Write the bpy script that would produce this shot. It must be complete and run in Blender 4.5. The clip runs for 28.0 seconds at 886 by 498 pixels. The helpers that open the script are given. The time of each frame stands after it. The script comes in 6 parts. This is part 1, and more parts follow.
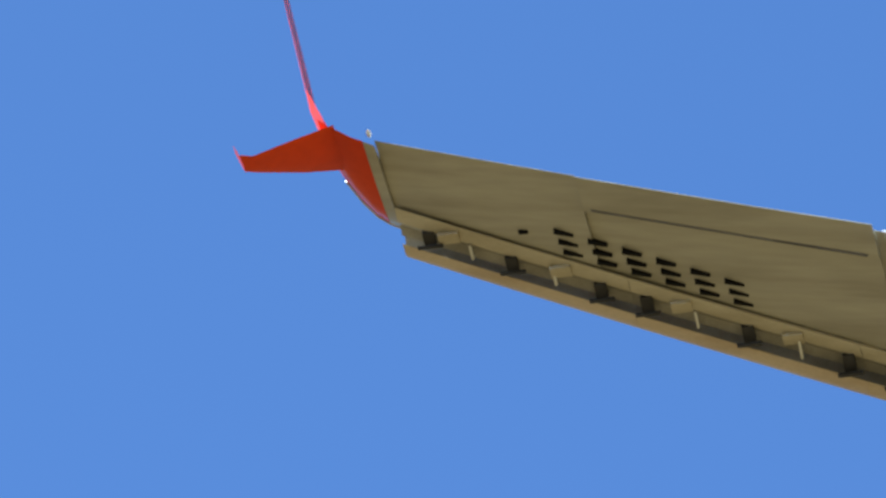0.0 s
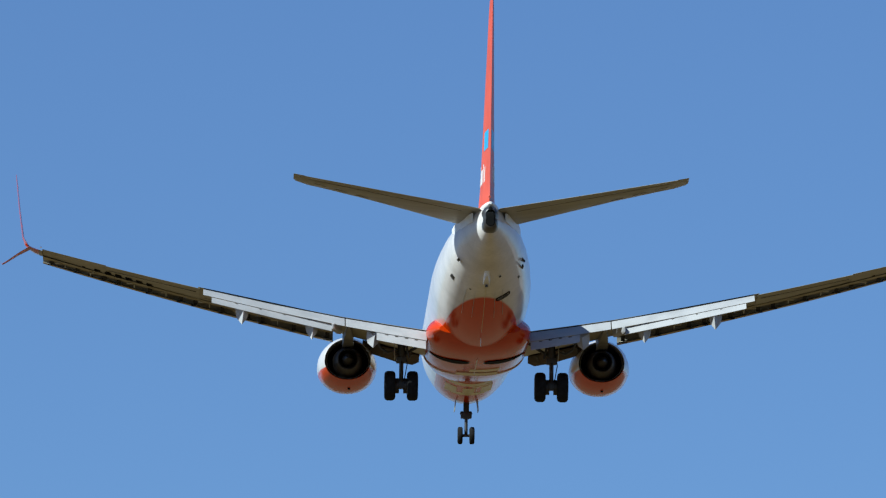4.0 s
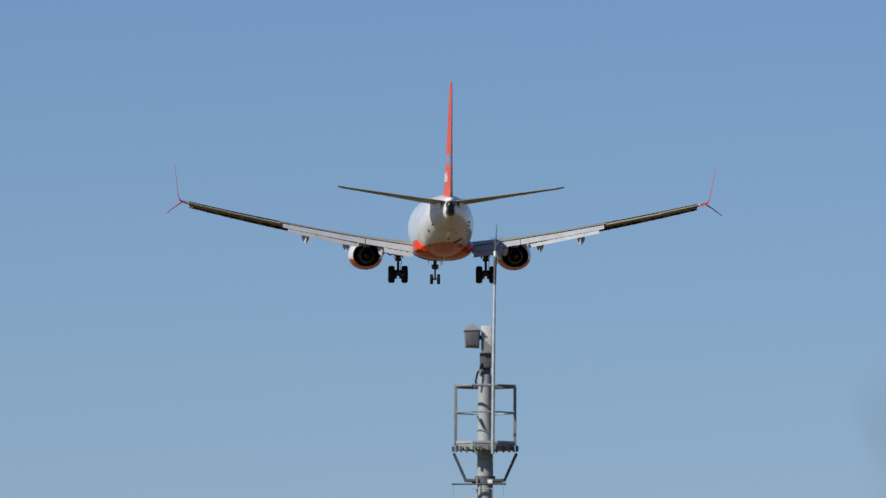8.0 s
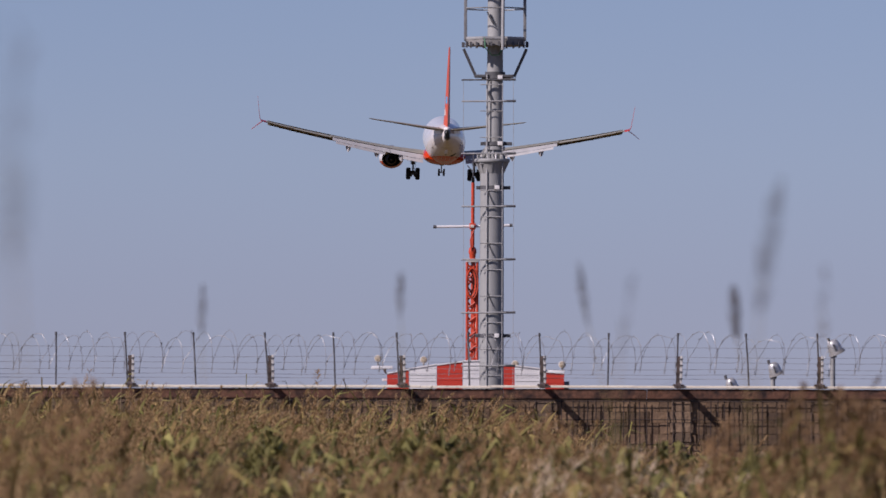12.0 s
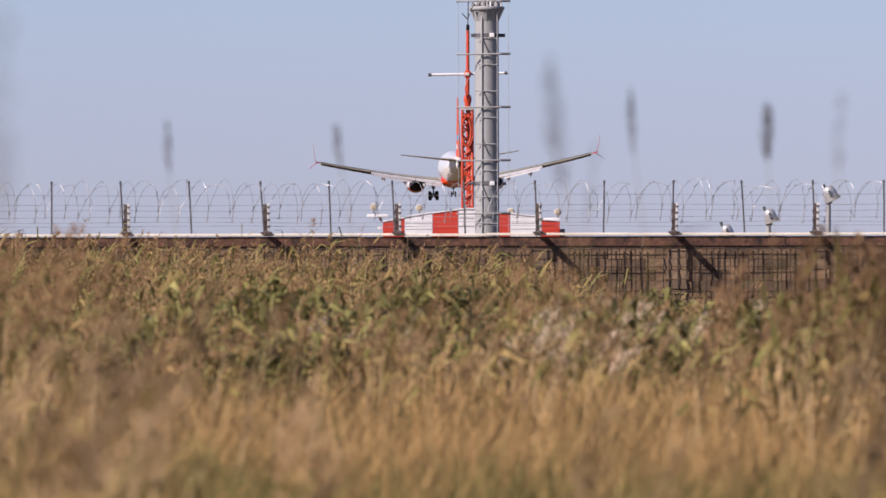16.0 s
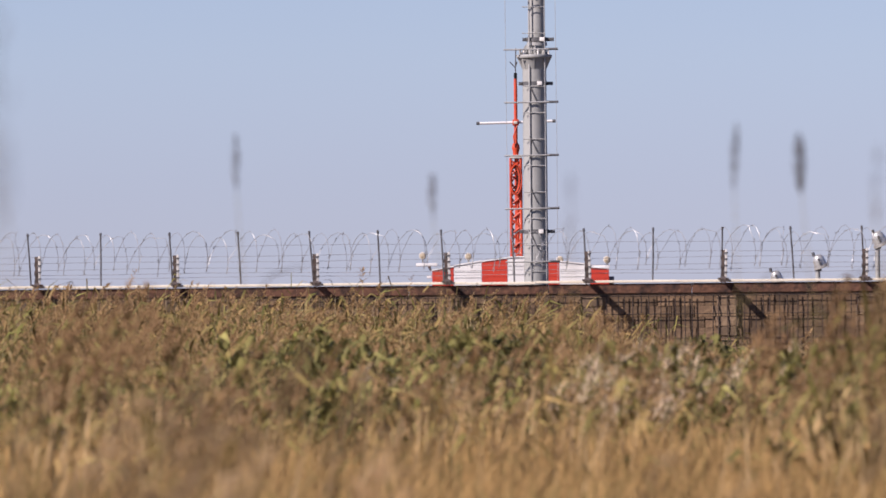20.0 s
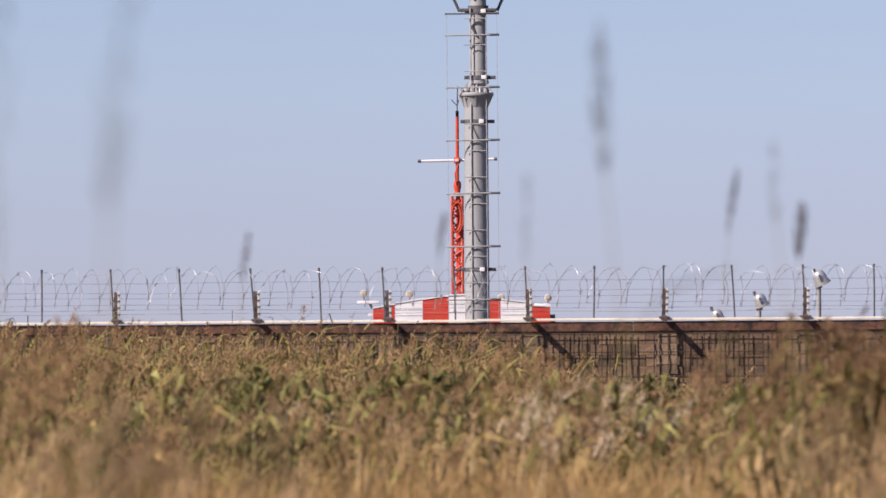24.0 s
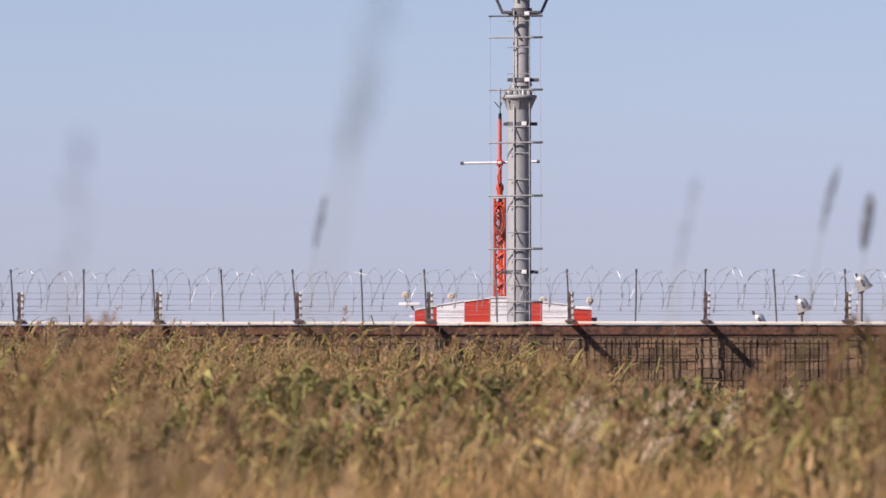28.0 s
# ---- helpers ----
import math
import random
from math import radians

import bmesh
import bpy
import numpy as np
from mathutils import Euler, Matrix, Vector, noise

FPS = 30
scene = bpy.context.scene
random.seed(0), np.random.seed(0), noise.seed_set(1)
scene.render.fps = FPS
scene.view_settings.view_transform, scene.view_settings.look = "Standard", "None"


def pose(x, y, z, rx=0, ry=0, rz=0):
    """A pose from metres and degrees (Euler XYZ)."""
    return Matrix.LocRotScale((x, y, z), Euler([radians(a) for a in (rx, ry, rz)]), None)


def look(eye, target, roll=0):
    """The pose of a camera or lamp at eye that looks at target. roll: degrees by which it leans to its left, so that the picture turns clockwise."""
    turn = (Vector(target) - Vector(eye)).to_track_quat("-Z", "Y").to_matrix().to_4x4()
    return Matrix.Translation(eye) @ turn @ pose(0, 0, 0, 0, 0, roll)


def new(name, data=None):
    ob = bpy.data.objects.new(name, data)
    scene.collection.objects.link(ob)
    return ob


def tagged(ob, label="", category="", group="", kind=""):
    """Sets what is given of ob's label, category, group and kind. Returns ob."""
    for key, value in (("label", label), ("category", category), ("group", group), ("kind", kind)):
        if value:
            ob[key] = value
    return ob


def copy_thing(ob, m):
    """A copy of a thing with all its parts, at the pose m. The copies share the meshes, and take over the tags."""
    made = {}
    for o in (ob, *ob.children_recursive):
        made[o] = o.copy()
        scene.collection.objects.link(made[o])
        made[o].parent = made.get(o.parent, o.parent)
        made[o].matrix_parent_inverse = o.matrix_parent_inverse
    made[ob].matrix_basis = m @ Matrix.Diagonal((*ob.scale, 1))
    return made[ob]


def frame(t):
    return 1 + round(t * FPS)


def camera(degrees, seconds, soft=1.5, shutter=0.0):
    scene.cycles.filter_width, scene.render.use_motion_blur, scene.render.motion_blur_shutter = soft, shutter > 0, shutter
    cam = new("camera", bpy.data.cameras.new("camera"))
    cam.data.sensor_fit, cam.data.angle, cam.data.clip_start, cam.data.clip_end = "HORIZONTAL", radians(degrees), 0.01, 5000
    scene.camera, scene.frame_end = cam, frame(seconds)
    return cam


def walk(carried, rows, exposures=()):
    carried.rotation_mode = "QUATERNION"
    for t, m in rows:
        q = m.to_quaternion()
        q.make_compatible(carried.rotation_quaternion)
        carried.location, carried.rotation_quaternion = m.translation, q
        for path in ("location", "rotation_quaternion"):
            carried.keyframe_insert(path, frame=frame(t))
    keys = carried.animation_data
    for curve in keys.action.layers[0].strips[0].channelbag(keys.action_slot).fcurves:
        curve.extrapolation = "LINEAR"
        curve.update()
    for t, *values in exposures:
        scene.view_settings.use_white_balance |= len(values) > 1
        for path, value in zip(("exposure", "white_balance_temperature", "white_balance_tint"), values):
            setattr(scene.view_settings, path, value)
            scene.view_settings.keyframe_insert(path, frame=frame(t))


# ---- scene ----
cam = camera(5.154, 28.0, soft=1.2)
cam.data.dof.use_dof = True
cam.data.dof.focus_distance = 320.0
cam.data.dof.aperture_fstop = 7.0
EYE = 1.6


def aim(turn, tilt, lean=0.0):
    """Camera pose: degrees to the right of north, above the horizon, and of lean."""
    return pose(0, 0, EYE, 90 + tilt, 0, -turn) @ pose(0, 0, 0, 0, 0, lean)


EXPO = [(0, 1.86, 5270, -3), (0.5, 1.82, 5320, -3), (1, 1.75, 5400, -2), (2, 1.41, 5550, -2), (3, 0.80, 5550, -2), (6, 0.22, 5800, 1), (7, 0.28, 5900, 4), (8, 0.01, 5950, 6), (9.5, 0.03, 6050, 12), (10.2, -0.04, 6100, 16), (11, -0.10, 6200, 23), (12.5, -0.18, 6270, 28), (13.5, -0.13, 6320, 28), (15.5, 0.38, 6560, 25), (28, 0.46, 6610, 24)]
walk(cam, [
    (0, aim(-12.284, 38.402, -0.21)), (0.5, aim(-7.666, 29.109, 0.33)), (1, aim(-5.882, 23.521, 0.38)), (1.5, aim(-4.697, 19.392, 0.34)),
    (2, aim(-3.511, 15.649, 0.23)), (2.5, aim(-1.834, 13.260, 0.04)), (3, aim(-0.604, 11.681, -0.19)), (3.5, aim(-0.561, 10.290, -0.06)),
    (5.5, aim(-0.344, 6.512, 0.33)), (6, aim(-0.160, 5.982, 0.24)), (6.5, aim(-0.183, 5.313, 0.06)), (7, aim(-0.209, 4.534, 0.00)),
    (7.5, aim(-0.154, 3.899, 0.00)), (8, aim(-0.242, 3.428, 0.15)), (8.5, aim(-0.342, 3.200, 0.30)), (9, aim(-0.321, 2.756, 0.51)),
    (9.5, aim(-0.289, 2.383, 0.43)), (10, aim(-0.254, 2.262, 0.30)), (10.5, aim(-0.281, 1.915, 0.34)), (11, aim(-0.316, 1.577, 0.00)),
    (11.5, aim(-0.314, 1.294, -0.10)), (12, aim(-0.294, 1.075, 0.15)), (12.5, aim(-0.305, 0.999, 0.01)), (13, aim(-0.291, 0.842, 0.04)),
    (13.5, aim(-0.197, 0.601, -0.07)), (15.5, aim(-0.315, 0.299, 0.15)), (16, aim(-0.267, 0.190, -0.11)), (16.5, aim(-0.304, 0.134, -0.09)),
    (17, aim(-0.300, 0.098, -0.06)), (17.5, aim(-0.268, 0.159, -0.31)), (18, aim(-0.258, 0.200, -0.34)), (18.5, aim(-0.402, 0.221, 0.02)),
    (19, aim(-0.512, 0.281, -0.01)), (19.5, aim(-0.557, 0.359, -0.10)), (20, aim(-0.552, 0.475, -0.57)), (20.5, aim(-0.586, 0.546, -0.95)),
    (21, aim(-0.639, 0.570, -0.83)), (21.5, aim(-0.900, 0.518, -0.66)), (23.5, aim(-0.253, 0.624, 0.26)), (24, aim(-0.208, 0.692, -0.40)),
    (24.5, aim(-0.195, 0.740, -0.38)), (25, aim(-0.202, 0.687, -0.09)), (25.5, aim(-0.238, 0.627, -0.01)), (26, aim(-0.255, 0.585, 0.00)),
    (26.5, aim(-0.357, 0.596, -0.27)), (27, aim(-0.464, 0.611, -0.10)), (27.5, aim(-0.446, 0.677, -0.02)), (28, aim(-0.453, 0.705, -0.02)),
], EXPO)

# ---- light ----
SUN_TURN, SUN_UP = 236.0, 38.0      # degrees clockwise from north, above the horizon
world = bpy.data.worlds.new("sky")
scene.world = world
world.use_nodes = True
wn = world.node_tree
sky = wn.nodes.new("ShaderNodeTexSky")
sky.sky_type = "NISHITA"
sky.sun_disc = False
sky.sun_elevation = radians(SUN_UP)
sky.sun_rotation = radians(SUN_TURN)
sky.altitude = 0
sky.air_density, sky.dust_density, sky.ozone_density = 0.6, 0.24, 4.2
haze = wn.nodes.new("ShaderNodeVectorMath")        # haze that turns from blue high up to violet at the horizon
haze.operation = "MULTIPLY"
way = wn.nodes.new("ShaderNodeTexCoord")
height = wn.nodes.new("ShaderNodeSeparateXYZ")
low_sky = wn.nodes.new("ShaderNodeMapRange")
low_sky.inputs[2].default_value = 0.5
tint = wn.nodes.new("ShaderNodeValToRGB")
HAZE = ((0, 0.77, 0.71, 0.83), (0.85, 0.79, 0.727, 0.81), (1.6, 0.845, 0.785, 0.82), (2.7, 0.855, 0.80, 0.81), (6, 0.86, 0.825, 0.85), (12, 0.92, 0.865, 0.92), (30, 1.0, 0.94, 1.0))
for k, (deg, r, g, b) in enumerate(HAZE):
    at = 2 * math.sin(radians(deg))
    stop = tint.color_ramp.elements[0] if k == 0 else tint.color_ramp.elements[-1] if k == len(HAZE) - 1 else tint.color_ramp.elements.new(at)
    stop.position, stop.color = at, (r, g, b, 1)
wn.links.new(way.outputs["Generated"], height.inputs[0])
wn.links.new(height.outputs["Z"], low_sky.inputs[0])
wn.links.new(low_sky.outputs[0], tint.inputs[0])
wn.links.new(tint.outputs[0], haze.inputs[1])
wn.links.new(sky.outputs[0], haze.inputs[0])
wn.links.new(haze.outputs[0], wn.nodes["Background"].inputs[0])
wn.nodes["Background"].inputs[1].default_value = 0.088
sun = new("sun", bpy.data.lights.new("sun", "SUN"))
sun.data.energy, sun.data.angle, sun.data.color = 5.0, radians(0.53), (1.0, 0.95, 0.86)
s_dir = Vector((math.sin(radians(SUN_TURN)) * math.cos(radians(SUN_UP)), math.cos(radians(SUN_TURN)) * math.cos(radians(SUN_UP)), math.sin(radians(SUN_UP))))
sun.matrix_world = look(s_dir * 50, (0, 0, 0))


# ---- materials ----
def mat(name, color, rough=0.6, metal=0.0, vary=0.12, scale=3.0, bump=0.0, grain=40.0, island=0.0, per_object=0.0, spec=0.5, second=None, trans=0.0, stretch=None):
    """Principled surface with stains at one scale and grain at another. second: a stain colour; island: spread of value per loose piece."""
    m = bpy.data.materials.new(name)
    m.use_nodes = True
    nt = m.node_tree
    bs = nt.nodes["Principled BSDF"]
    tc = nt.nodes.new("ShaderNodeTexCoord")
    big = nt.nodes.new("ShaderNodeTexNoise")
    big.inputs["Scale"].default_value, big.inputs["Detail"].default_value = scale, 5
    fine = nt.nodes.new("ShaderNodeTexNoise")
    fine.inputs["Scale"].default_value, fine.inputs["Detail"].default_value = grain, 3
    src = tc.outputs["Object"]
    if stretch:
        mp = nt.nodes.new("ShaderNodeMapping")
        mp.inputs["Scale"].default_value = stretch
        nt.links.new(src, mp.inputs["Vector"])
        src = mp.outputs[0]
    for n in (big, fine):
        nt.links.new(src, n.inputs["Vector"])
    mix = nt.nodes.new("ShaderNodeMix")
    mix.data_type = "RGBA"
    dark = second or tuple(c * (1 - 2.2 * vary) for c in color)
    mix.inputs[6].default_value, mix.inputs[7].default_value = (*dark, 1), (*color, 1)
    ramp = nt.nodes.new("ShaderNodeMapRange")
    ramp.inputs[1].default_value, ramp.inputs[2].default_value = 0.32, 0.6
    nt.links.new(big.outputs["Fac"], ramp.inputs[0])
    nt.links.new(ramp.outputs[0], mix.inputs[0])
    hsv = nt.nodes.new("ShaderNodeHueSaturation")
    nt.links.new(mix.outputs[2], hsv.inputs["Color"])
    val = nt.nodes.new("ShaderNodeMapRange")
    val.inputs[1].default_value, val.inputs[2].default_value = 0.25, 0.75
    val.inputs[3].default_value, val.inputs[4].default_value = 1 - vary, 1 + vary
    nt.links.new(fine.outputs["Fac"], val.inputs[0])
    last = val.outputs[0]
    if island or per_object:
        src = nt.nodes.new("ShaderNodeNewGeometry").outputs["Random Per Island"] if island else nt.nodes.new("ShaderNodeObjectInfo").outputs["Random"]
        spread = nt.nodes.new("ShaderNodeMapRange")
        k = island or per_object
        spread.inputs[3].default_value, spread.inputs[4].default_value = 1 - k, 1 + k
        nt.links.new(src, spread.inputs[0])
        mul = nt.nodes.new("ShaderNodeMath")
        mul.operation = "MULTIPLY"
        nt.links.new(last, mul.inputs[0])
        nt.links.new(spread.outputs[0], mul.inputs[1])
        last = mul.outputs[0]
    nt.links.new(last, hsv.inputs["Value"])
    nt.links.new(hsv.outputs[0], bs.inputs["Base Color"])
    bs.inputs["Roughness"].default_value, bs.inputs["Metallic"].default_value = rough, metal
    bs.inputs["Specular IOR Level"].default_value = spec
    if bump:
        b = nt.nodes.new("ShaderNodeBump")
        b.inputs["Strength"].default_value, b.inputs["Distance"].default_value = bump, 0.02
        nt.links.new(fine.outputs["Fac"], b.inputs["Height"])
        nt.links.new(b.outputs[0], bs.inputs["Normal"])
    if trans:
        out = nt.nodes["Material Output"]
        tl = nt.nodes.new("ShaderNodeBsdfTranslucent")
        nt.links.new(hsv.outputs[0], tl.inputs["Color"])
        mx = nt.nodes.new("ShaderNodeMixShader")
        mx.inputs[0].default_value = trans
        nt.links.new(bs.outputs[0], mx.inputs[1])
        nt.links.new(tl.outputs[0], mx.inputs[2])
        nt.links.new(mx.outputs[0], out.inputs["Surface"])
    return m


def livery(name, over, under, edge, slope, start, soft=0.02, fore=0.0):
    """Two paints split by height; past `start` towards the tail the split rises by `-slope`; ahead of the wing it lies lower by `fore`."""
    m = mat(name, over, 0.15, spec=0.09, vary=0.06, scale=0.9, grain=9.0, second=tuple(c * 0.86 for c in over))
    nt = m.node_tree
    bs = nt.nodes["Principled BSDF"]
    old = bs.inputs["Base Color"].links[0].from_socket
    tc = nt.nodes.new("ShaderNodeTexCoord")
    sp = nt.nodes.new("ShaderNodeSeparateXYZ")
    nt.links.new(tc.outputs["Object"], sp.inputs[0])

    def op(kind, a, b):
        n = nt.nodes.new("ShaderNodeMath")
        n.operation = kind
        for i, v in enumerate((a, b)):
            if isinstance(v, (int, float)):
                n.inputs[i].default_value = v
            else:
                nt.links.new(v, n.inputs[i])
        return n.outputs[0]

    dive = op("MULTIPLY", op("MINIMUM", op("ADD", sp.outputs["Y"], -start), 0.0), slope)
    ahead = op("MULTIPLY", op("MINIMUM", op("MAXIMUM", op("ADD", sp.outputs["Y"], 2.0), 0.0), 4.0), -0.25 * fore)
    depth = op("SUBTRACT", op("ADD", op("ADD", dive, ahead), edge), sp.outputs["Z"])
    fac = nt.nodes.new("ShaderNodeMapRange")
    fac.inputs[1].default_value, fac.inputs[2].default_value = -soft, soft
    nt.links.new(depth, fac.inputs[0])
    mix = nt.nodes.new("ShaderNodeMix")
    mix.data_type = "RGBA"
    nt.links.new(fac.outputs[0], mix.inputs[0])
    nt.links.new(old, mix.inputs[6])
    mix.inputs[7].default_value = (*under, 1)
    nt.links.new(mix.outputs[2], bs.inputs["Base Color"])
    return m


WHITE, ORANGE = (0.72, 0.682, 0.642), (0.56, 0.042, 0.0)
M_BODY = livery("airliner_paint", WHITE, ORANGE, -1.32, -0.05, -7.5, fore=0.2)
M_COWL = livery("cowl_paint", WHITE, ORANGE, -0.22, 0.0, -50.0)
M_ORANGE = mat("orange_paint", ORANGE, 0.15, spec=0.08, vary=0.06, scale=0.8, grain=8)
M_FIN = mat("fin_orange_paint", (0.66, 0.092, 0.034), 0.42, spec=0.25, vary=0.06, scale=0.8, grain=8)
M_WING = mat("wing_grey_paint", (0.335, 0.312, 0.235), 0.42, vary=0.11, scale=1.3, grain=5, second=(0.255, 0.233, 0.17), stretch=(0.22, 1.6, 1.0))
M_FLAP = mat("flap_white_paint", (0.41, 0.405, 0.405), 0.45, vary=0.06, scale=1.5)
M_COVE = mat("cove_grey", (0.14, 0.13, 0.115), 0.7, vary=0.25, scale=2.0)
M_STEEL = mat("bare_metal", (0.62, 0.62, 0.62), 0.32, 0.9, vary=0.08)
M_DARKMETAL = mat("burnt_metal", (0.05, 0.045, 0.042), 0.5, 0.7, vary=0.2, scale=4)
M_TYRE = mat("tyre_rubber", (0.013, 0.013, 0.014), 0.9, vary=0.2, scale=6, bump=0.2, spec=0.2)
M_GEAR = mat("gear_paint", (0.045, 0.045, 0.046), 0.5, vary=0.15, scale=5)
# black for markings and fittings, and painted shade in wells and openings
M_BLACK = mat("black_paint_and_recess_shade", (0.010, 0.010, 0.010), 0.8, vary=0.2, spec=0.08)
M_CREAM = mat("cream_marking", (0.72, 0.66, 0.44), 0.4, vary=0.06)
M_CYAN = mat("cyan_marking", (0.05, 0.40, 0.72), 0.4, vary=0.05)
M_WMARK = mat("white_marking", (0.82, 0.80, 0.76), 0.4, vary=0.05)
M_LAMPGLASS = mat("lamp_glass", (0.85, 0.87, 0.9), 0.08, vary=0.02)
M_POLE = mat("galvanised_pole", (0.323, 0.327, 0.315), 0.62, 0.0, vary=0.05, scale=1.6, grain=14, second=(0.285, 0.289, 0.276), bump=0.02)
M_RAIL = mat("weathered_rail", (0.230, 0.230, 0.225), 0.6, 0.1, vary=0.12, scale=6)
M_GALV = mat("galvanised_bar", (0.391, 0.391, 0.378), 0.5, 0.1, vary=0.10, scale=6)
M_DKBAR = mat("dark_steel_bar", (0.10, 0.10, 0.105), 0.6, 0.0, vary=0.15, scale=6)
M_RED = mat("mast_red_paint", (0.578, 0.064, 0.021), 0.5, vary=0.12, scale=5)
M_PANELRED = mat("panel_red_paint", (0.581, 0.048, 0.022), 0.55, vary=0.10, scale=2.5, second=(0.484, 0.044, 0.026))
M_PANELWHITE = mat("panel_white_paint", (0.792, 0.783, 0.766), 0.55, vary=0.07, scale=2.5, second=(0.686, 0.678, 0.669))
M_GREYBOX = mat("housing_grey", (0.255, 0.246, 0.230), 0.55, vary=0.14, scale=5)
M_PALEBOX = mat("housing_pale", (0.62, 0.58, 0.52), 0.6, vary=0.12, scale=5)
M_GREENCABLE = mat("green_cable", (0.10, 0.30, 0.16), 0.6, vary=0.1)
M_LENS = mat("amber_lens", (0.56, 0.47, 0.34), 0.25, vary=0.2, scale=20)
M_WALL = mat("weathered_wall", (0.137, 0.094, 0.058), 0.9, vary=0.25, scale=2.2, grain=22, second=(0.066, 0.046, 0.035), bump=0.6)
M_STONE = mat("wall_block", (0.178, 0.115, 0.066), 0.9, vary=0.25, scale=5, grain=24, per_object=0.4, second=(0.084, 0.050, 0.030), bump=0.6)
M_PILASTER = mat("pilaster_stone", (0.185, 0.126, 0.076), 0.9, vary=0.25, scale=6, grain=22, per_object=0.35, second=(0.106, 0.069, 0.046), bump=0.6)
M_BEAM = mat("rust_stained_beam", (0.132, 0.060, 0.035), 0.9, vary=0.35, scale=6, grain=16, second=(0.023, 0.012, 0.010), bump=0.6)
M_CAP = mat("pale_capping", (0.836, 0.774, 0.634), 0.85, vary=0.09, scale=1.4, grain=25, second=(0.704, 0.634, 0.510), bump=0.15)
M_ROD = mat("rusty_rod", (0.055, 0.038, 0.032), 0.8, 0.3, vary=0.25, scale=8)
M_POST = mat("weathered_post", (0.095, 0.07, 0.06), 0.85, vary=0.3, scale=7, bump=0.4)
M_POSTPALE = mat("post_strip", (0.6, 0.58, 0.54), 0.7, vary=0.15, scale=9)
M_WIRE = mat("fence_wire", (0.272, 0.272, 0.288), 0.5, 0.2, vary=0.15)
M_RAZOR = mat("razor_wire", (0.372, 0.372, 0.378), 0.42, 0.45, vary=0.12, scale=9)
M_GOLD = mat("golden_grass", (0.56, 0.36, 0.148), 0.8, vary=0.12, scale=4.5, island=0.3, second=(0.29, 0.178, 0.072), trans=0.3, spec=0.15)
M_BROWNGRASS = mat("brown_grass", (0.262, 0.172, 0.072), 0.8, vary=0.15, scale=1.3, island=0.4, second=(0.189, 0.120, 0.052), trans=0.3, spec=0.15)
M_GREENGRASS = mat("green_grass", (0.206, 0.176, 0.056), 0.75, vary=0.15, scale=4.0, island=0.4, trans=0.3, spec=0.2)
M_STRAW = mat("reed_straw", (0.533, 0.378, 0.198), 0.75, vary=0.15, scale=0.8, island=0.5, second=(0.275, 0.185, 0.090), trans=0.15, spec=0.2)
M_PALESTALK = mat("pale_stalk", (0.636, 0.516, 0.310), 0.7, vary=0.15, scale=0.8, island=0.45, second=(0.378, 0.284, 0.155), trans=0.15, spec=0.2)
M_REEDLEAF = mat("reed_leaf", (0.150, 0.148, 0.040), 0.6, vary=0.2, scale=1.4, island=0.6, second=(0.32, 0.205, 0.086), trans=0.25, spec=0.22)
M_PLUME = mat("reed_plume", (0.44, 0.295, 0.150), 0.9, vary=0.15, scale=2.6, island=0.3, second=(0.258, 0.163, 0.077), trans=0.4, spec=0.1)
M_SHRUB = mat("shrub_leaf", (0.262, 0.238, 0.080), 0.5, vary=0.2, scale=3.0, island=0.6, second=(0.105, 0.100, 0.034), trans=0.3, spec=0.3)
M_DARKPLUME = mat("seed_head", (0.10, 0.085, 0.08), 0.9, vary=0.2, scale=30, island=0.3, spec=0.1)
M_GROUND = mat("field_soil", (0.12, 0.075, 0.022), 0.95, vary=0.25, scale=0.08, grain=1.3, second=(0.085, 0.058, 0.016), bump=0.4)


# ---- building blocks ----
def part(name, bm, material, parent=None, label="", smooth=True):
    me = bpy.data.meshes.new(name)
    bmesh.ops.recalc_face_normals(bm, faces=bm.faces)
    bm.to_mesh(me)
    bm.free()
    if smooth:
        me.polygons.foreach_set("use_smooth", [True] * len(me.polygons))
        me.set_sharp_from_angle(angle=radians(38))
    me.materials.append(material)
    ob = new(name, me)
    if parent is not None:
        ob.parent = parent
    if label:
        ob["label"] = label
    return ob


def holder(name, at=(0, 0, 0)):
    ob = new(name)
    ob.location = at
    ob.empty_display_size = 0.2
    return ob


def bm_loft(rings, bm=None, close=True):
    """Skin a list of rings of points, with its ends capped."""
    bm = bm or bmesh.new()
    rows = [[bm.verts.new(p) for p in ring] for ring in rings]
    n = len(rows[0])
    for a, b in zip(rows, rows[1:]):
        for i in range(n):
            j = (i + 1) % n
            bm.faces.new((a[i], a[j], b[j], b[i]))
    if close:
        bm.faces.new(rows[0])
        bm.faces.new(rows[-1][::-1])
    return bm


def bm_tube(points, radii, n=10, bm=None, close=True):
    """A round bar along points."""
    bm = bm or bmesh.new()
    pts = [Vector(p) for p in points]
    if isinstance(radii, (int, float)):
        radii = [radii] * len(pts)
    rings = []
    side = None
    for i, p in enumerate(pts):
        d = (pts[min(i + 1, len(pts) - 1)] - pts[max(i - 1, 0)]).normalized()
        if side is None:
            side = d.orthogonal().normalized()
        else:
            side = (side - d * side.dot(d)).normalized()
        up = d.cross(side)
        rings.append([p + (side * math.cos(a) + up * math.sin(a)) * radii[i] for a in (2 * math.pi * k / n for k in range(n))])
    return bm_loft(rings, bm, close)


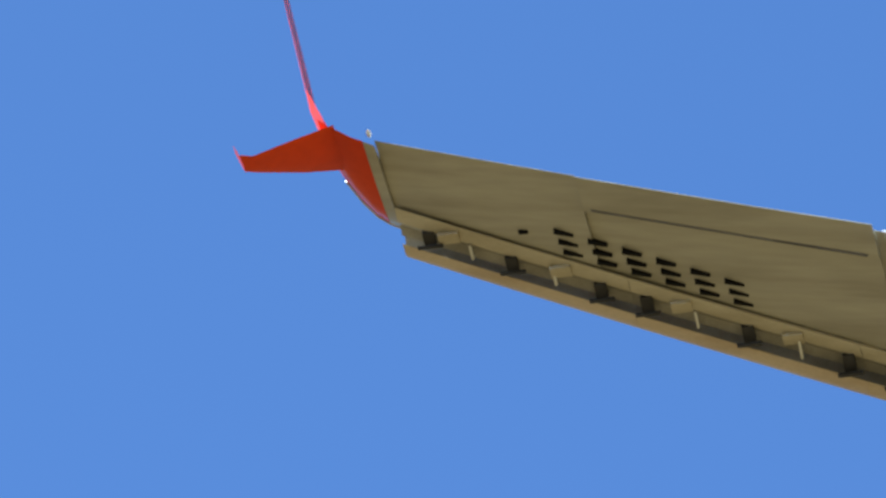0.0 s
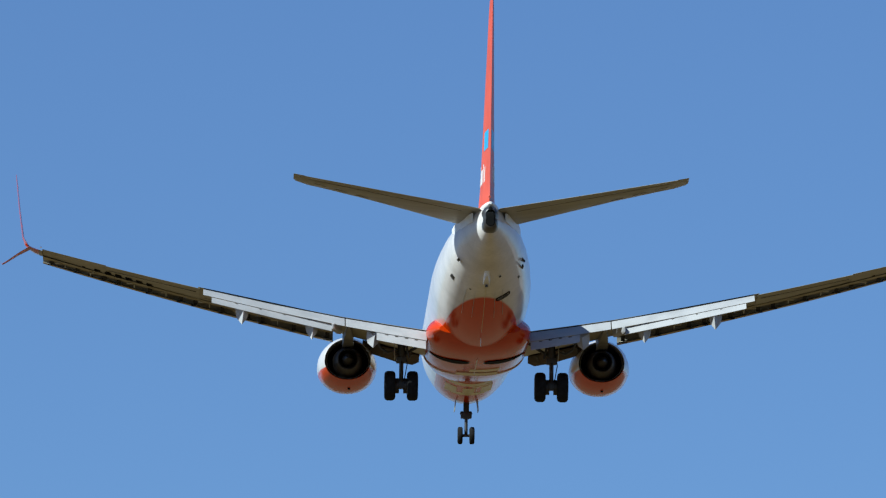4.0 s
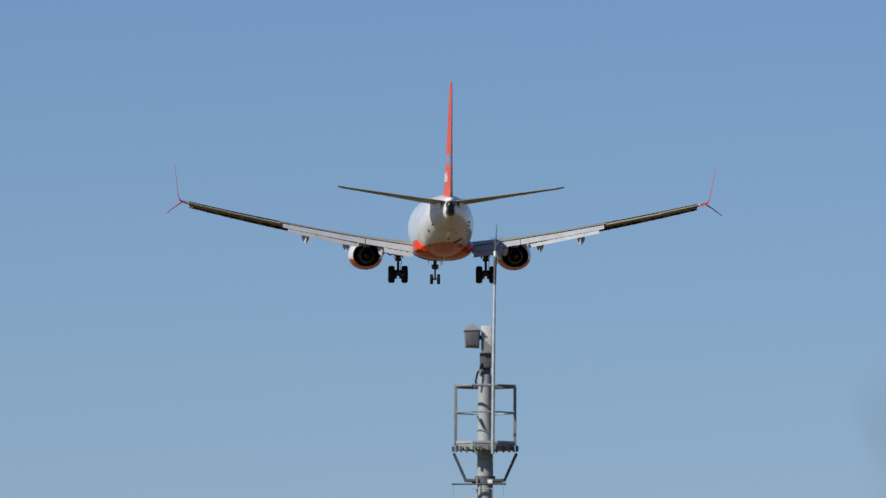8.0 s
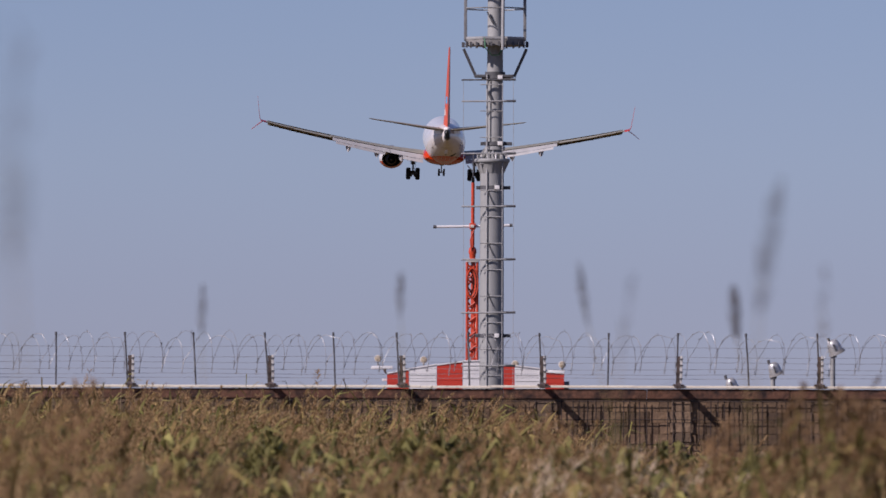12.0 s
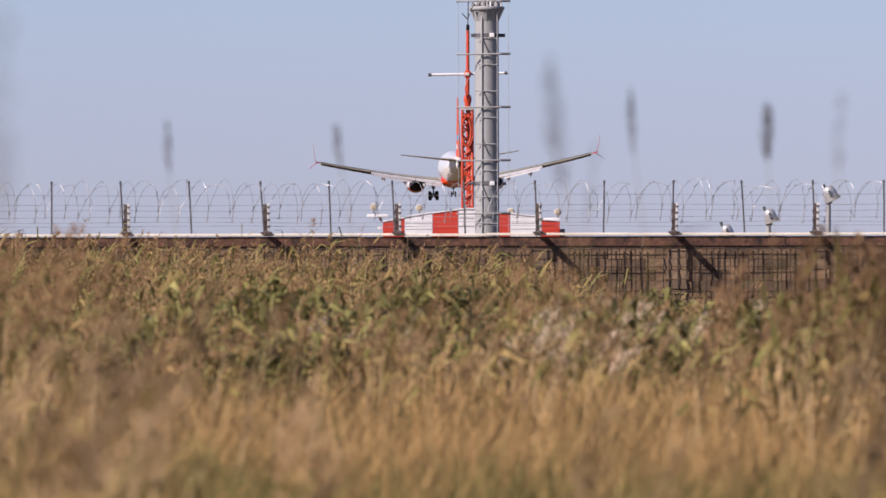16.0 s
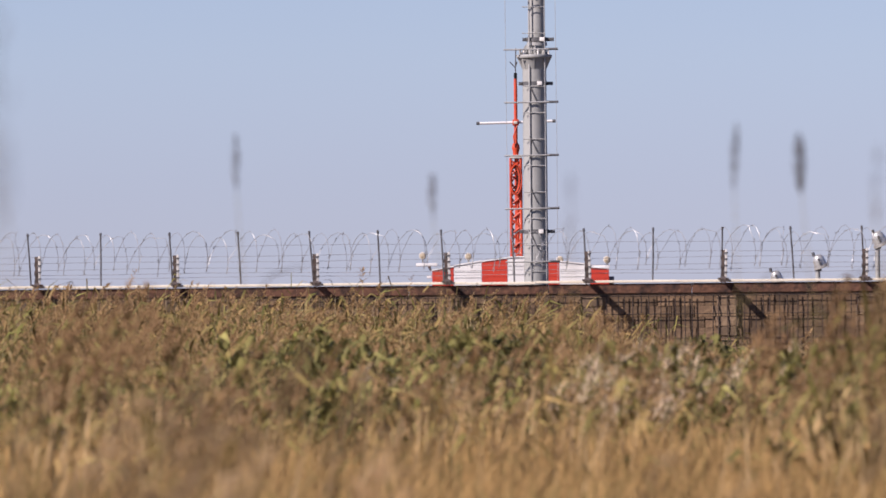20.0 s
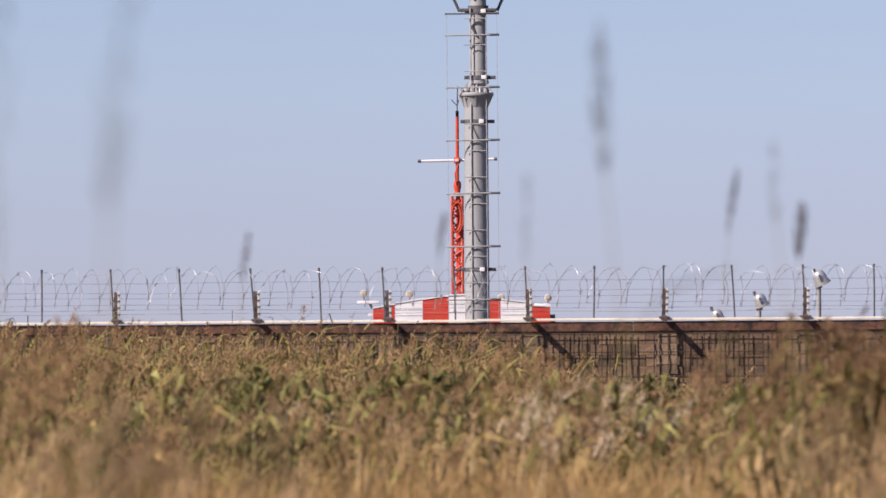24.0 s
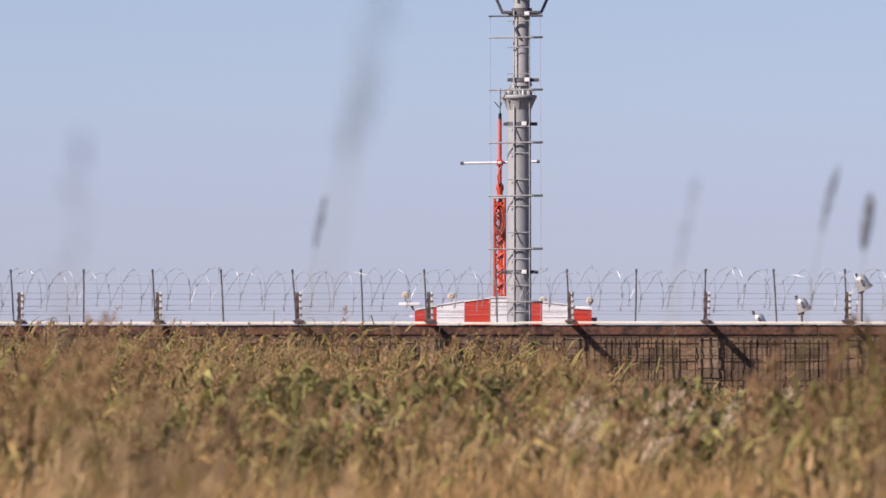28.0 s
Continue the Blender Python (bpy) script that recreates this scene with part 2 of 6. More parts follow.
def bm_box(lo, hi, bevel=0.0, bm=None):
    bm = bm or bmesh.new()
    lo, hi = Vector(lo), Vector(hi)
    vs = [bm.verts.new((x, y, z)) for x in (lo.x, hi.x) for y in (lo.y, hi.y) for z in (lo.z, hi.z)]
    fs = [bm.faces.new([vs[i] for i in f]) for f in ((0, 1, 3, 2), (4, 6, 7, 5), (0, 4, 5, 1), (2, 3, 7, 6), (0, 2, 6, 4), (1, 5, 7, 3))]
    if bevel:
        es = list({e for f in fs for e in f.edges})
        bmesh.ops.bevel(bm, geom=es, offset=bevel, segments=2, profile=0.6, affect="EDGES")
    return bm


def bm_beam(a, b, w, h, bm=None):
    """A rectangular bar from a to b."""
    bm = bm or bmesh.new()
    a, b = Vector(a), Vector(b)
    d = (b - a).normalized()
    ref = Vector((0, 0, 1)) if abs(d.z) < 0.9 else Vector((0, 1, 0))
    s = d.cross(ref).normalized()
    u = s.cross(d)
    corner = [(-1, -1), (1, -1), (1, 1), (-1, 1)]
    return bm_loft([[p + s * (i * w / 2) + u * (j * h / 2) for i, j in corner] for p in (a, b)], bm)


def bm_turn(profile, n=32, origin=(0, 0, 0), axis="Y", bm=None, loop=False, squash=None):
    """A turned body: profile of (along, radius) pairs about an axis. squash(angle, radius) may reshape it."""
    bm = bm or bmesh.new()
    o = Vector(origin)
    rows = []
    for s, r in profile:
        ring = []
        for k in range(n):
            a = 2 * math.pi * k / n
            rr = squash(a, r, s) if squash else r
            if axis == "Y":
                ring.append(bm.verts.new(o + Vector((rr * math.cos(a), s, rr * math.sin(a)))))
            elif axis == "X":
                ring.append(bm.verts.new(o + Vector((s, rr * math.cos(a), rr * math.sin(a)))))
            else:
                ring.append(bm.verts.new(o + Vector((rr * math.cos(a), rr * math.sin(a), s))))
        rows.append(ring)
    pairs = list(zip(rows, rows[1:])) + ([(rows[-1], rows[0])] if loop else [])
    for a, b in pairs:
        for i in range(n):
            j = (i + 1) % n
            bm.faces.new((a[i], a[j], b[j], b[i]))
    if not loop:
        bm.faces.new(rows[0])
        bm.faces.new(rows[-1][::-1])
    return bm


# ---- airliner ----
M_SLAT = mat("slat_grey_paint", (0.30, 0.28, 0.225), 0.5, vary=0.15, scale=2.0, second=(0.20, 0.185, 0.145))
# near-black of the slat tracks, also the painted shade of the lip notches
M_RIBSHADE = mat("slat_rib_and_notch_shade", (0.025, 0.023, 0.021), 0.7, vary=0.3, scale=4)
# wing paint with the warm light reflected by the ground mixed into it
M_LIPBOUNCE = mat("slat_lip_ground_bounce", (0.46, 0.37, 0.235), 0.5, vary=0.12, scale=1.5, second=(0.36, 0.27, 0.155), stretch=(0.4, 1.5, 1.0))
M_NOSE = mat("wing_nose_tan", (0.43, 0.385, 0.27), 0.45, vary=0.12, scale=1.6, second=(0.34, 0.295, 0.195), stretch=(0.3, 1.5, 1.0))
M_ROOTSHADE = mat("root_shade_brown", (0.055, 0.044, 0.036), 0.7, vary=0.3, scale=2.5, second=(0.10, 0.075, 0.055))
M_PYLON = mat("pylon_paint", (0.20, 0.195, 0.18), 0.4, vary=0.14, scale=2.0, second=(0.11, 0.10, 0.09))
M_CONE = mat("exhaust_cone_metal", (0.10, 0.098, 0.098), 0.38, 0.6, vary=0.15, scale=4)


def wing_z(x):
    x = abs(x) - 1.88
    return -1.25 + 0.14 * x + 0.0031 * x * x


def wing_le(x):
    x = abs(x)
    return 0.85 - 0.438 * (x - 5.6) if x > 5.2 else 1.025 + 0.68 * (5.2 - x)


def wing_te(x):
    x = abs(x)
    return -3.42 - 0.195 * (x - 5.6) if x > 5.6 else -3.42


def foil(x, y0, y1, z, thick, side=1, droop=0.0, n=9, top=0.62, under=0.40):
    """Ring of a wing section from leading edge y0 to trailing edge y1."""
    c = y0 - y1
    up, lo = [], []
    for i in range(n + 1):
        s = 0.5 - 0.5 * math.cos(math.pi * i / n)
        t = thick * c * (2.97 * math.sqrt(s) - 1.26 * s - 3.5 * s * s + 2.84 * s ** 3 - 1.03 * s ** 4)
        zz = z - droop * s
        up.append((x * side, y0 - s * c, zz + top * t + 0.001))
        lo.append((x * side, y0 - s * c, zz - under * t - 0.001))
    return up + lo[::-1]


def slab(x, y0, z0, y1, z1, t, side=1):
    """Ring of a thin tapered panel section."""
    return [(x * side, y0, z0 + t), (x * side, y0 + t * 1.2, z0), (x * side, y0, z0 - t), (x * side, y1, z1 - 0.005), (x * side, y1, z1 + 0.005), (x * side, (y0 + y1) / 2, (z0 + z1) / 2 + t)]


def build_fuselage(plane):
    stations = ((17.95, 0.06, -0.45, -0.6), (17.75, 0.42, -0.12, -0.95), (17.3, 0.8, 0.25, -1.36), (16.6, 1.16, 0.7, -1.74), (15.8, 1.43, 1.25, -1.96),
                (14.8, 1.66, 1.68, -2.07), (13.5, 1.81, 1.92, -2.11), (12.0, 1.88, 2.0, -2.1), (8.0, 1.88, 2.0, -2.1), (4.0, 1.88, 2.0, -2.04), (0.0, 1.88, 2.0, -2.0),
                (-4.0, 1.88, 2.0, -2.0), (-6.0, 1.88, 2.0, -1.98), (-8.0, 1.84, 2.0, -1.86), (-10.0, 1.75, 2.0, -1.6), (-12.0, 1.6, 1.98, -1.24), (-14.0, 1.39, 1.93, -0.8),
                (-16.0, 1.07, 1.86, -0.32), (-17.6, 0.71, 1.74, 0.08), (-18.6, 0.45, 1.60, 0.34), (-19.3, 0.27, 1.48, 0.54))
    rings = []
    for y, w, top, bot in stations:
        zc, hh = (top + bot) / 2, (top - bot) / 2
        rings.append([(w * math.cos(a), y, zc + hh * math.sin(a)) for a in (2 * math.pi * k / 56 for k in range(56))])
    body = part("fuselage", bm_loft(rings), M_BODY, plane, "white upper fuselage with orange belly")
    # auxiliary exhaust in the tail cone
    tall = lambda a, r, along: r * math.hypot(math.cos(a), 1.95 * math.sin(a))
    cone = part("tail_exhaust", bm_turn([(-18.95, 0.27), (-19.3, 0.255), (-19.6, 0.23), (-19.82, 0.18), (-19.84, 0.16), (-19.6, 0.15)], 28, (0, 0, 1.03), squash=tall), M_CONE, body, "dark metal exhaust cone")
    part("exhaust_mouth", bm_turn([(-19.865, 0.03), (-19.86, 0.125), (-19.80, 0.14)], 24, (0, 0, 0.98), squash=tall), M_BLACK, cone, "black exhaust mouth")
    part("tail_light", bm_turn([(-19.86, 0.02), (-19.84, 0.07), (-19.6, 0.11), (-19.3, 0.12)], 16, (0, 0, 1.36)), M_BLACK, body)
    part("tail_cap", bm_loft([[(w * math.cos(a), y, z + h * math.sin(a)) for a in (2 * math.pi * k / 20 for k in range(20))] for y, w, h, z in ((-18.2, 0.34, 0.24, 1.52), (-19.0, 0.22, 0.16, 1.55), (-19.55, 0.11, 0.09, 1.57), (-19.72, 0.05, 0.04, 1.58))]), M_WMARK, body, "white tail cap")
    # wing to body fairing, with black sheets as the shade of the gear wells
    rings = []
    for y, w, zt, zb in ((7.2, 1.2, -1.2, -2.04), (6.0, 1.6, -0.8, -2.1), (4.5, 1.84, -0.5, -2.16), (2.0, 1.96, -0.48, -2.2), (-1.0, 2.0, -0.45, -2.22), (-3.0, 1.99, -0.5, -2.18),
                         (-4.4, 1.96, -0.65, -2.08), (-5.3, 1.82, -0.95, -1.88), (-6.0, 1.52, -1.2, -1.68)):
        zc, hh = (zt + zb) / 2, (zb - zt) / -2
        ring = []
        for k in range(48):
            a = 2 * math.pi * k / 48
            c, s = math.cos(a), math.sin(a)
            ring.append((w * math.copysign(abs(c) ** 0.86, c), y, zc + hh * math.copysign(abs(s) ** 0.95, s)))
        rings.append(ring)
    part("belly_fairing", bm_loft(rings), M_ORANGE, plane, "orange wing root fairing")
    pts = []
    for k in range(25):
        a = math.pi + math.pi * k / 24
        c, d = math.cos(a), math.sin(a)
        pts.append((1.93 * math.copysign(abs(c) ** 0.86, c), 3.2, -1.335 + 0.86 * math.copysign(abs(d) ** 0.95, d)))
    # seam drawn white so that it carries the bright reflection of the edge
    part("fairing_seam", bm_tube(pts, 0.03, 6), M_WMARK, plane, "white seam line with the edge's reflection painted in")
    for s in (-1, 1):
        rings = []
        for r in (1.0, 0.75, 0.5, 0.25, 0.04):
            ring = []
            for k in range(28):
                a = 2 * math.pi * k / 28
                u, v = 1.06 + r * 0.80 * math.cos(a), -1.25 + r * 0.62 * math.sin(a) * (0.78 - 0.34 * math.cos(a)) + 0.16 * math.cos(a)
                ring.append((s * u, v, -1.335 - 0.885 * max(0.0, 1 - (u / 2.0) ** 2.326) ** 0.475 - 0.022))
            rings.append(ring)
        part("wheel_well_shade", bm_loft(rings), M_BLACK, plane, "black sheet painted as the shade of the open wheel well")
    # belly seams and small fittings
    part("tail_seam", bm_beam((0, -8.2, -1.845), (0, -10.0, -1.607), 0.012, 0.012), M_CREAM, plane)
    part("tail_seam", bm_beam((0, -10.0, -1.607), (0, -12.0, -1.247), 0.012, 0.012), M_CREAM, plane)
    part("tail_seam", bm_beam((0, -12.0, -1.247), (0, -14.0, -0.807), 0.012, 0.012), M_CREAM, plane)
    part("keel_seam", bm_beam((0, 3.0, -2.22), (0, -2.4, -2.22), 0.03, 0.02), M_WMARK, plane)
    skid = part("tail_skid", bm_loft([[(-0.06, -14.3, -0.68), (0.06, -14.3, -0.68), (0.06, -14.2, -0.78), (-0.06, -14.2, -0.78)], [(-0.13, -15.0, -0.52), (0.13, -15.0, -0.52), (0.11, -14.9, -0.86), (-0.11, -14.9, -0.86)],
                                      [(-0.08, -15.6, -0.4), (0.08, -15.6, -0.4), (0.05, -15.5, -0.6), (-0.05, -15.5, -0.6)]]), M_WMARK, plane, "small pale tail skid")
    part("skid_shoe", bm_box((-0.05, -15.0, -0.92), (0.05, -14.86, -0.85), 0.01), M_GEAR, skid)
    for x, y, z in ((0, -7.0, -1.98), (0.25, 9.0, -2.0), (0, 2.0, -2.22)):
        part("blade_antenna", bm_loft([[(x - 0.015, y, z + 0.02), (x + 0.015, y, z + 0.02), (x + 0.015, y - 0.35, z + 0.02), (x - 0.015, y - 0.35, z + 0.02)],
                                       [(x - 0.006, y - 0.2, z - 0.28), (x + 0.006, y - 0.2, z - 0.28), (x + 0.006, y - 0.38, z - 0.28), (x - 0.006, y - 0.38, z - 0.28)]]), M_WMARK, plane)
    for x, y, w, l in ((-1.2, -13.2, 0.2, 0.4), (1.22, -13.2, 0.1, 0.3), (-0.55, -13.4, 0.08, 0.1), (0.5, -14.9, 0.08, 0.1), (-1.05, -15.4, 0.1, 0.22)):
        # drain and vent covers on the aft belly
        f = (-10.0 - y) / 4.0
        ww, top, bot = 1.75 - 0.36 * f, 2.0 - 0.07 * f, -1.6 + 0.8 * f
        zc, hh = (top + bot) / 2, (top - bot) / 2
        z = zc - hh * math.sqrt(max(0.02, 1 - (x / ww) ** 2))
        tilt = math.atan2(hh * x / ww, ww * math.sqrt(max(0.05, 1 - (x / ww) ** 2)))
        bm = bm_box((-w / 2, -l / 2, -0.02), (w / 2, l / 2, 0.02), 0.008)
        bmesh.ops.transform(bm, matrix=Matrix.Translation((x, y, z)) @ Matrix.Rotation(-tilt, 4, "Y") @ Matrix.Rotation(-0.2, 4, "X"), verts=bm.verts)
        part("vent_cover", bm, M_DARKMETAL, plane)
    def under(x, y):
        # underside of the aft fuselage
        f = (-10.0 - y) / 4.0
        ww, top, bot = 1.75 - 0.36 * f, 2.0 - 0.07 * f, -1.6 + 0.8 * f
        return (top + bot) / 2 - (top - bot) / 2 * math.sqrt(max(0.02, 1 - (x / ww) ** 2)) - 0.05
    loop = []
    for k in range(25):
        a = 2 * math.pi * k / 24
        u, v = 0.24 * math.copysign(abs(math.cos(a)) ** 0.5, math.cos(a)), 0.17 * math.copysign(abs(math.sin(a)) ** 0.5, math.sin(a))
        loop.append((0.68 + u, -12.5 + v - 0.25 * u, under(0.68 + u, -12.5 + v - 0.25 * u)))
    part("outflow_frame", bm_tube(loop, 0.024, 6), M_BLACK, plane, "dark rim of the outflow hatch")
    part("outflow_door", bm_tube([(0.50, -12.42, under(0.50, -12.42)), (0.86, -12.52, under(0.86, -12.52))], 0.04, 6), M_COVE, plane, "grey outflow door")
    drain = part("drain_mast", bm_loft([[(1.34, -13.7, 0.20), (1.34, -14.1, 0.20), (1.32, -14.1, 0.32), (1.32, -13.7, 0.32)], [(1.44, -13.95, 0.12), (1.44, -14.12, 0.12), (1.44, -14.12, 0.18), (1.44, -13.95, 0.18)]]), M_DARKMETAL, plane, "small dark drain mast")
    part("drain_plate", bm_box((1.33, -14.2, -0.06), (1.385, -13.5, 0.02), 0.01), M_DARKMETAL, drain)
    for x in (-0.42, 0.40, 0.72, -0.8):
        pts = [(x * g, y, under(x * g, y)) for y, g in ((-10.4, 1.0), (-11.5, 0.97), (-12.5, 0.93), (-13.4, 0.88))]
        part("skin_seam", bm_tube(pts, 0.008, 4), M_FLAP, plane)
    # company lettering on the forward belly, as plain bars
    for y0, y1, xs in ((1.0, 1.7, (-0.2, 0.95)), (2.2, 2.8, (-0.7, 0.9)), (7.25, 8.1, (-0.85, 0.85)), (8.9, 10.5, (-0.95, -0.5)), (8.9, 10.5, (-0.25, 0.2)), (8.9, 10.5, (0.45, 0.9)),
                       (10.5, 11.3, (-0.95, 0.9)), (8.3, 8.7, (0.1, 0.85))):
        bm = bmesh.new()
        rows = []
        for k in range(7):
            x = xs[0] + (xs[1] - xs[0]) * k / 6
            z = -0.05 - 2.05 * math.sqrt(1 - (x / 1.88) ** 2) - 0.014 if y0 > 6.9 else -1.34 - 0.865 * (1 - abs(x / 1.97) ** 2.326) ** 0.475 - 0.03
            rows.append([(x, y0, z), (x, y1, z), (x, y1, z + 0.03), (x, y0, z + 0.03)])
        part("marking", bm_loft(rows, bm), M_CREAM, body, "cream marking bar")


def build_tail(plane):
    for s in (-1, 1):
        rings = []
        for x, y0, y1, z, th in ((0.25, -14.0, -18.3, 1.40, 0.10), (2.2, -15.75, -18.95, 1.64, 0.095), (4.6, -17.6, -19.75, 1.98, 0.09), (6.6, -18.97, -20.3, 2.245, 0.09), (6.75, -19.07, -20.72, 2.265, 0.075), (7.08, -19.4, -20.80, 2.315, 0.06), (7.16, -19.75, -20.78, 2.33, 0.04)):
            rings.append(foil(x, y0, y1, z, th, s, -0.05, top=0.22, under=0.66))
        stab = part("tailplane", bm_loft(rings), M_WING, plane, "grey horizontal tailplane")
        rings = [slab(x, y0, z + 0.03, y1, z + 0.05, 0.045 - 0.003 * x, s) for x, y0, y1, z in ((0.36, -18.2, -18.72, 1.40), (3.0, -19.05, -19.55, 1.74), (6.74, -20.3, -20.74, 2.245))]
        part("elevator", bm_loft(rings), M_WING, stab)
        stab.location.z = 0.06
        part("elevator_hinge", bm_beam((s * 1.0, -18.28, 1.40), (s * 6.6, -20.28, 2.235), 0.014, 0.014), M_COVE, stab)
        part("leading_edge", bm_tube([(s * x, y + 0.012, z - 0.02) for x, y, z in ((0.95, -14.64, 1.48), (2.2, -15.75, 1.64), (4.6, -17.6, 1.98), (6.7, -19.04, 2.26))], 0.03, 8), M_STEEL, stab, "bare metal leading edge")
        for k in range(7):
            x = 1.3 + 0.78 * k
            part("access_panel", bm_beam((s * x, -15.2 - 0.80 * (x - 1.3) - 0.55, 1.33 + 0.161 * (x - 1.3)), (s * (x + 0.45), -15.2 - 0.80 * (x - 0.85) - 0.55, 1.33 + 0.161 * (x - 0.85)), 0.02, 0.012), M_COVE, stab)
        part("tail_root_plate", bm_loft([[(s * (w - 0.03), y, z0), (s * (w + 0.025), y, z0), (s * (w + 0.025), y, z1), (s * (w - 0.03), y, z1)] for y, w, z0, z1 in ((-14.0, 1.24, 1.0, 1.25), (-14.9, 1.16, 0.95, 1.32), (-16.2, 0.97, 0.98, 1.36), (-18.0, 0.62, 1.05, 1.36))]), M_WMARK, stab, "white sealing plate")
        part("static_wick", bm_tube([(s * 6.9, -20.5, 2.28), (s * 6.92, -20.85, 2.28)], 0.008, 5), M_COVE, stab)

    def fin_ring(z, y0, y1, th):
        c = y0 - y1
        pts = []
        for i in range(9):
            t = 0.5 - 0.5 * math.cos(math.pi * i / 8)
            h = th * c * (2.97 * math.sqrt(t) - 1.26 * t - 3.5 * t * t + 2.84 * t ** 3 - 1.03 * t ** 4) + 0.004
            pts.append((h * 0.5, y0 - t * c, z))
        return pts + [(-x, y, zz) for x, y, zz in pts[::-1]]
    fin = part("fin", bm_loft([fin_ring(z, a, b, 0.11) for z, a, b in ((1.6, -11.6, -17.7), (2.6, -13.3, -18.0), (5.5, -15.7, -18.9), (8.6, -18.25, -19.9), (9.05, -18.75, -20.05))]), M_FIN, plane, "orange tail fin")
    rud = part("rudder", bm_loft([fin_ring(z, a, b, 0.10) for z, a, b in ((2.0, -17.86, -18.75), (5.5, -18.92, -19.75), (8.95, -20.06, -20.55))]), M_FIN, plane, "orange rudder")
    def fin_half(z, y):
        zs = (1.6, 2.6, 5.5, 8.6, 9.05)
        y0, y1 = np.interp(z, zs, (-11.6, -13.3, -15.7, -18.25, -18.75)), np.interp(z, zs, (-17.7, -18.0, -18.9, -19.9, -20.05))
        t = min(max((y0 - y) / (y0 - y1), 0.0), 1.0)
        return 0.055 * (y0 - y1) * (2.97 * math.sqrt(t) - 1.26 * t - 3.5 * t * t + 2.84 * t ** 3 - 1.03 * t ** 4) + 0.002
    for s in (-1, 1):
        for (z0, z1, a, b, m, nm) in ((3.85, 4.5, -16.75, -17.95, M_CYAN, "cyan marking patch"), (2.75, 3.45, -14.9, -15.15, M_WMARK, "white marking bar"), (2.75, 3.25, -15.4, -15.95, M_WMARK, "white marking bar"), (2.75, 3.4, -16.2, -16.35, M_WMARK, "white marking bar"), (2.75, 3.25, -16.6, -16.8, M_WMARK, "white marking bar")):
            rows = []
            for k in range(6):
                y = a + (b - a) * k / 5
                up, lo = fin_half(z1, y - 0.3), fin_half(z0, y)
                rows.append([(s * (lo + 0.008), y, z0), (s * (up + 0.008), y - 0.3, z1), (s * (up - 0.02), y - 0.3, z1), (s * (lo - 0.02), y, z0)])
            part("marking", bm_loft(rows), m, fin, nm)
    for s in (-1, 1):
        for i in range(4):
            part("vortex_tab", bm_box((s * (0.75 + 0.09 * i) - 0.01, -17.3 + 0.3 * i, 1.5 - 0.05 * i), (s * (0.75 + 0.09 * i) + 0.01, -17.15 + 0.3 * i, 1.68 - 0.05 * i)), M_COVE, plane)


def fk(x):
    """Flap size along the span."""
    return 1.05 - 0.055 * (x - 2.0)


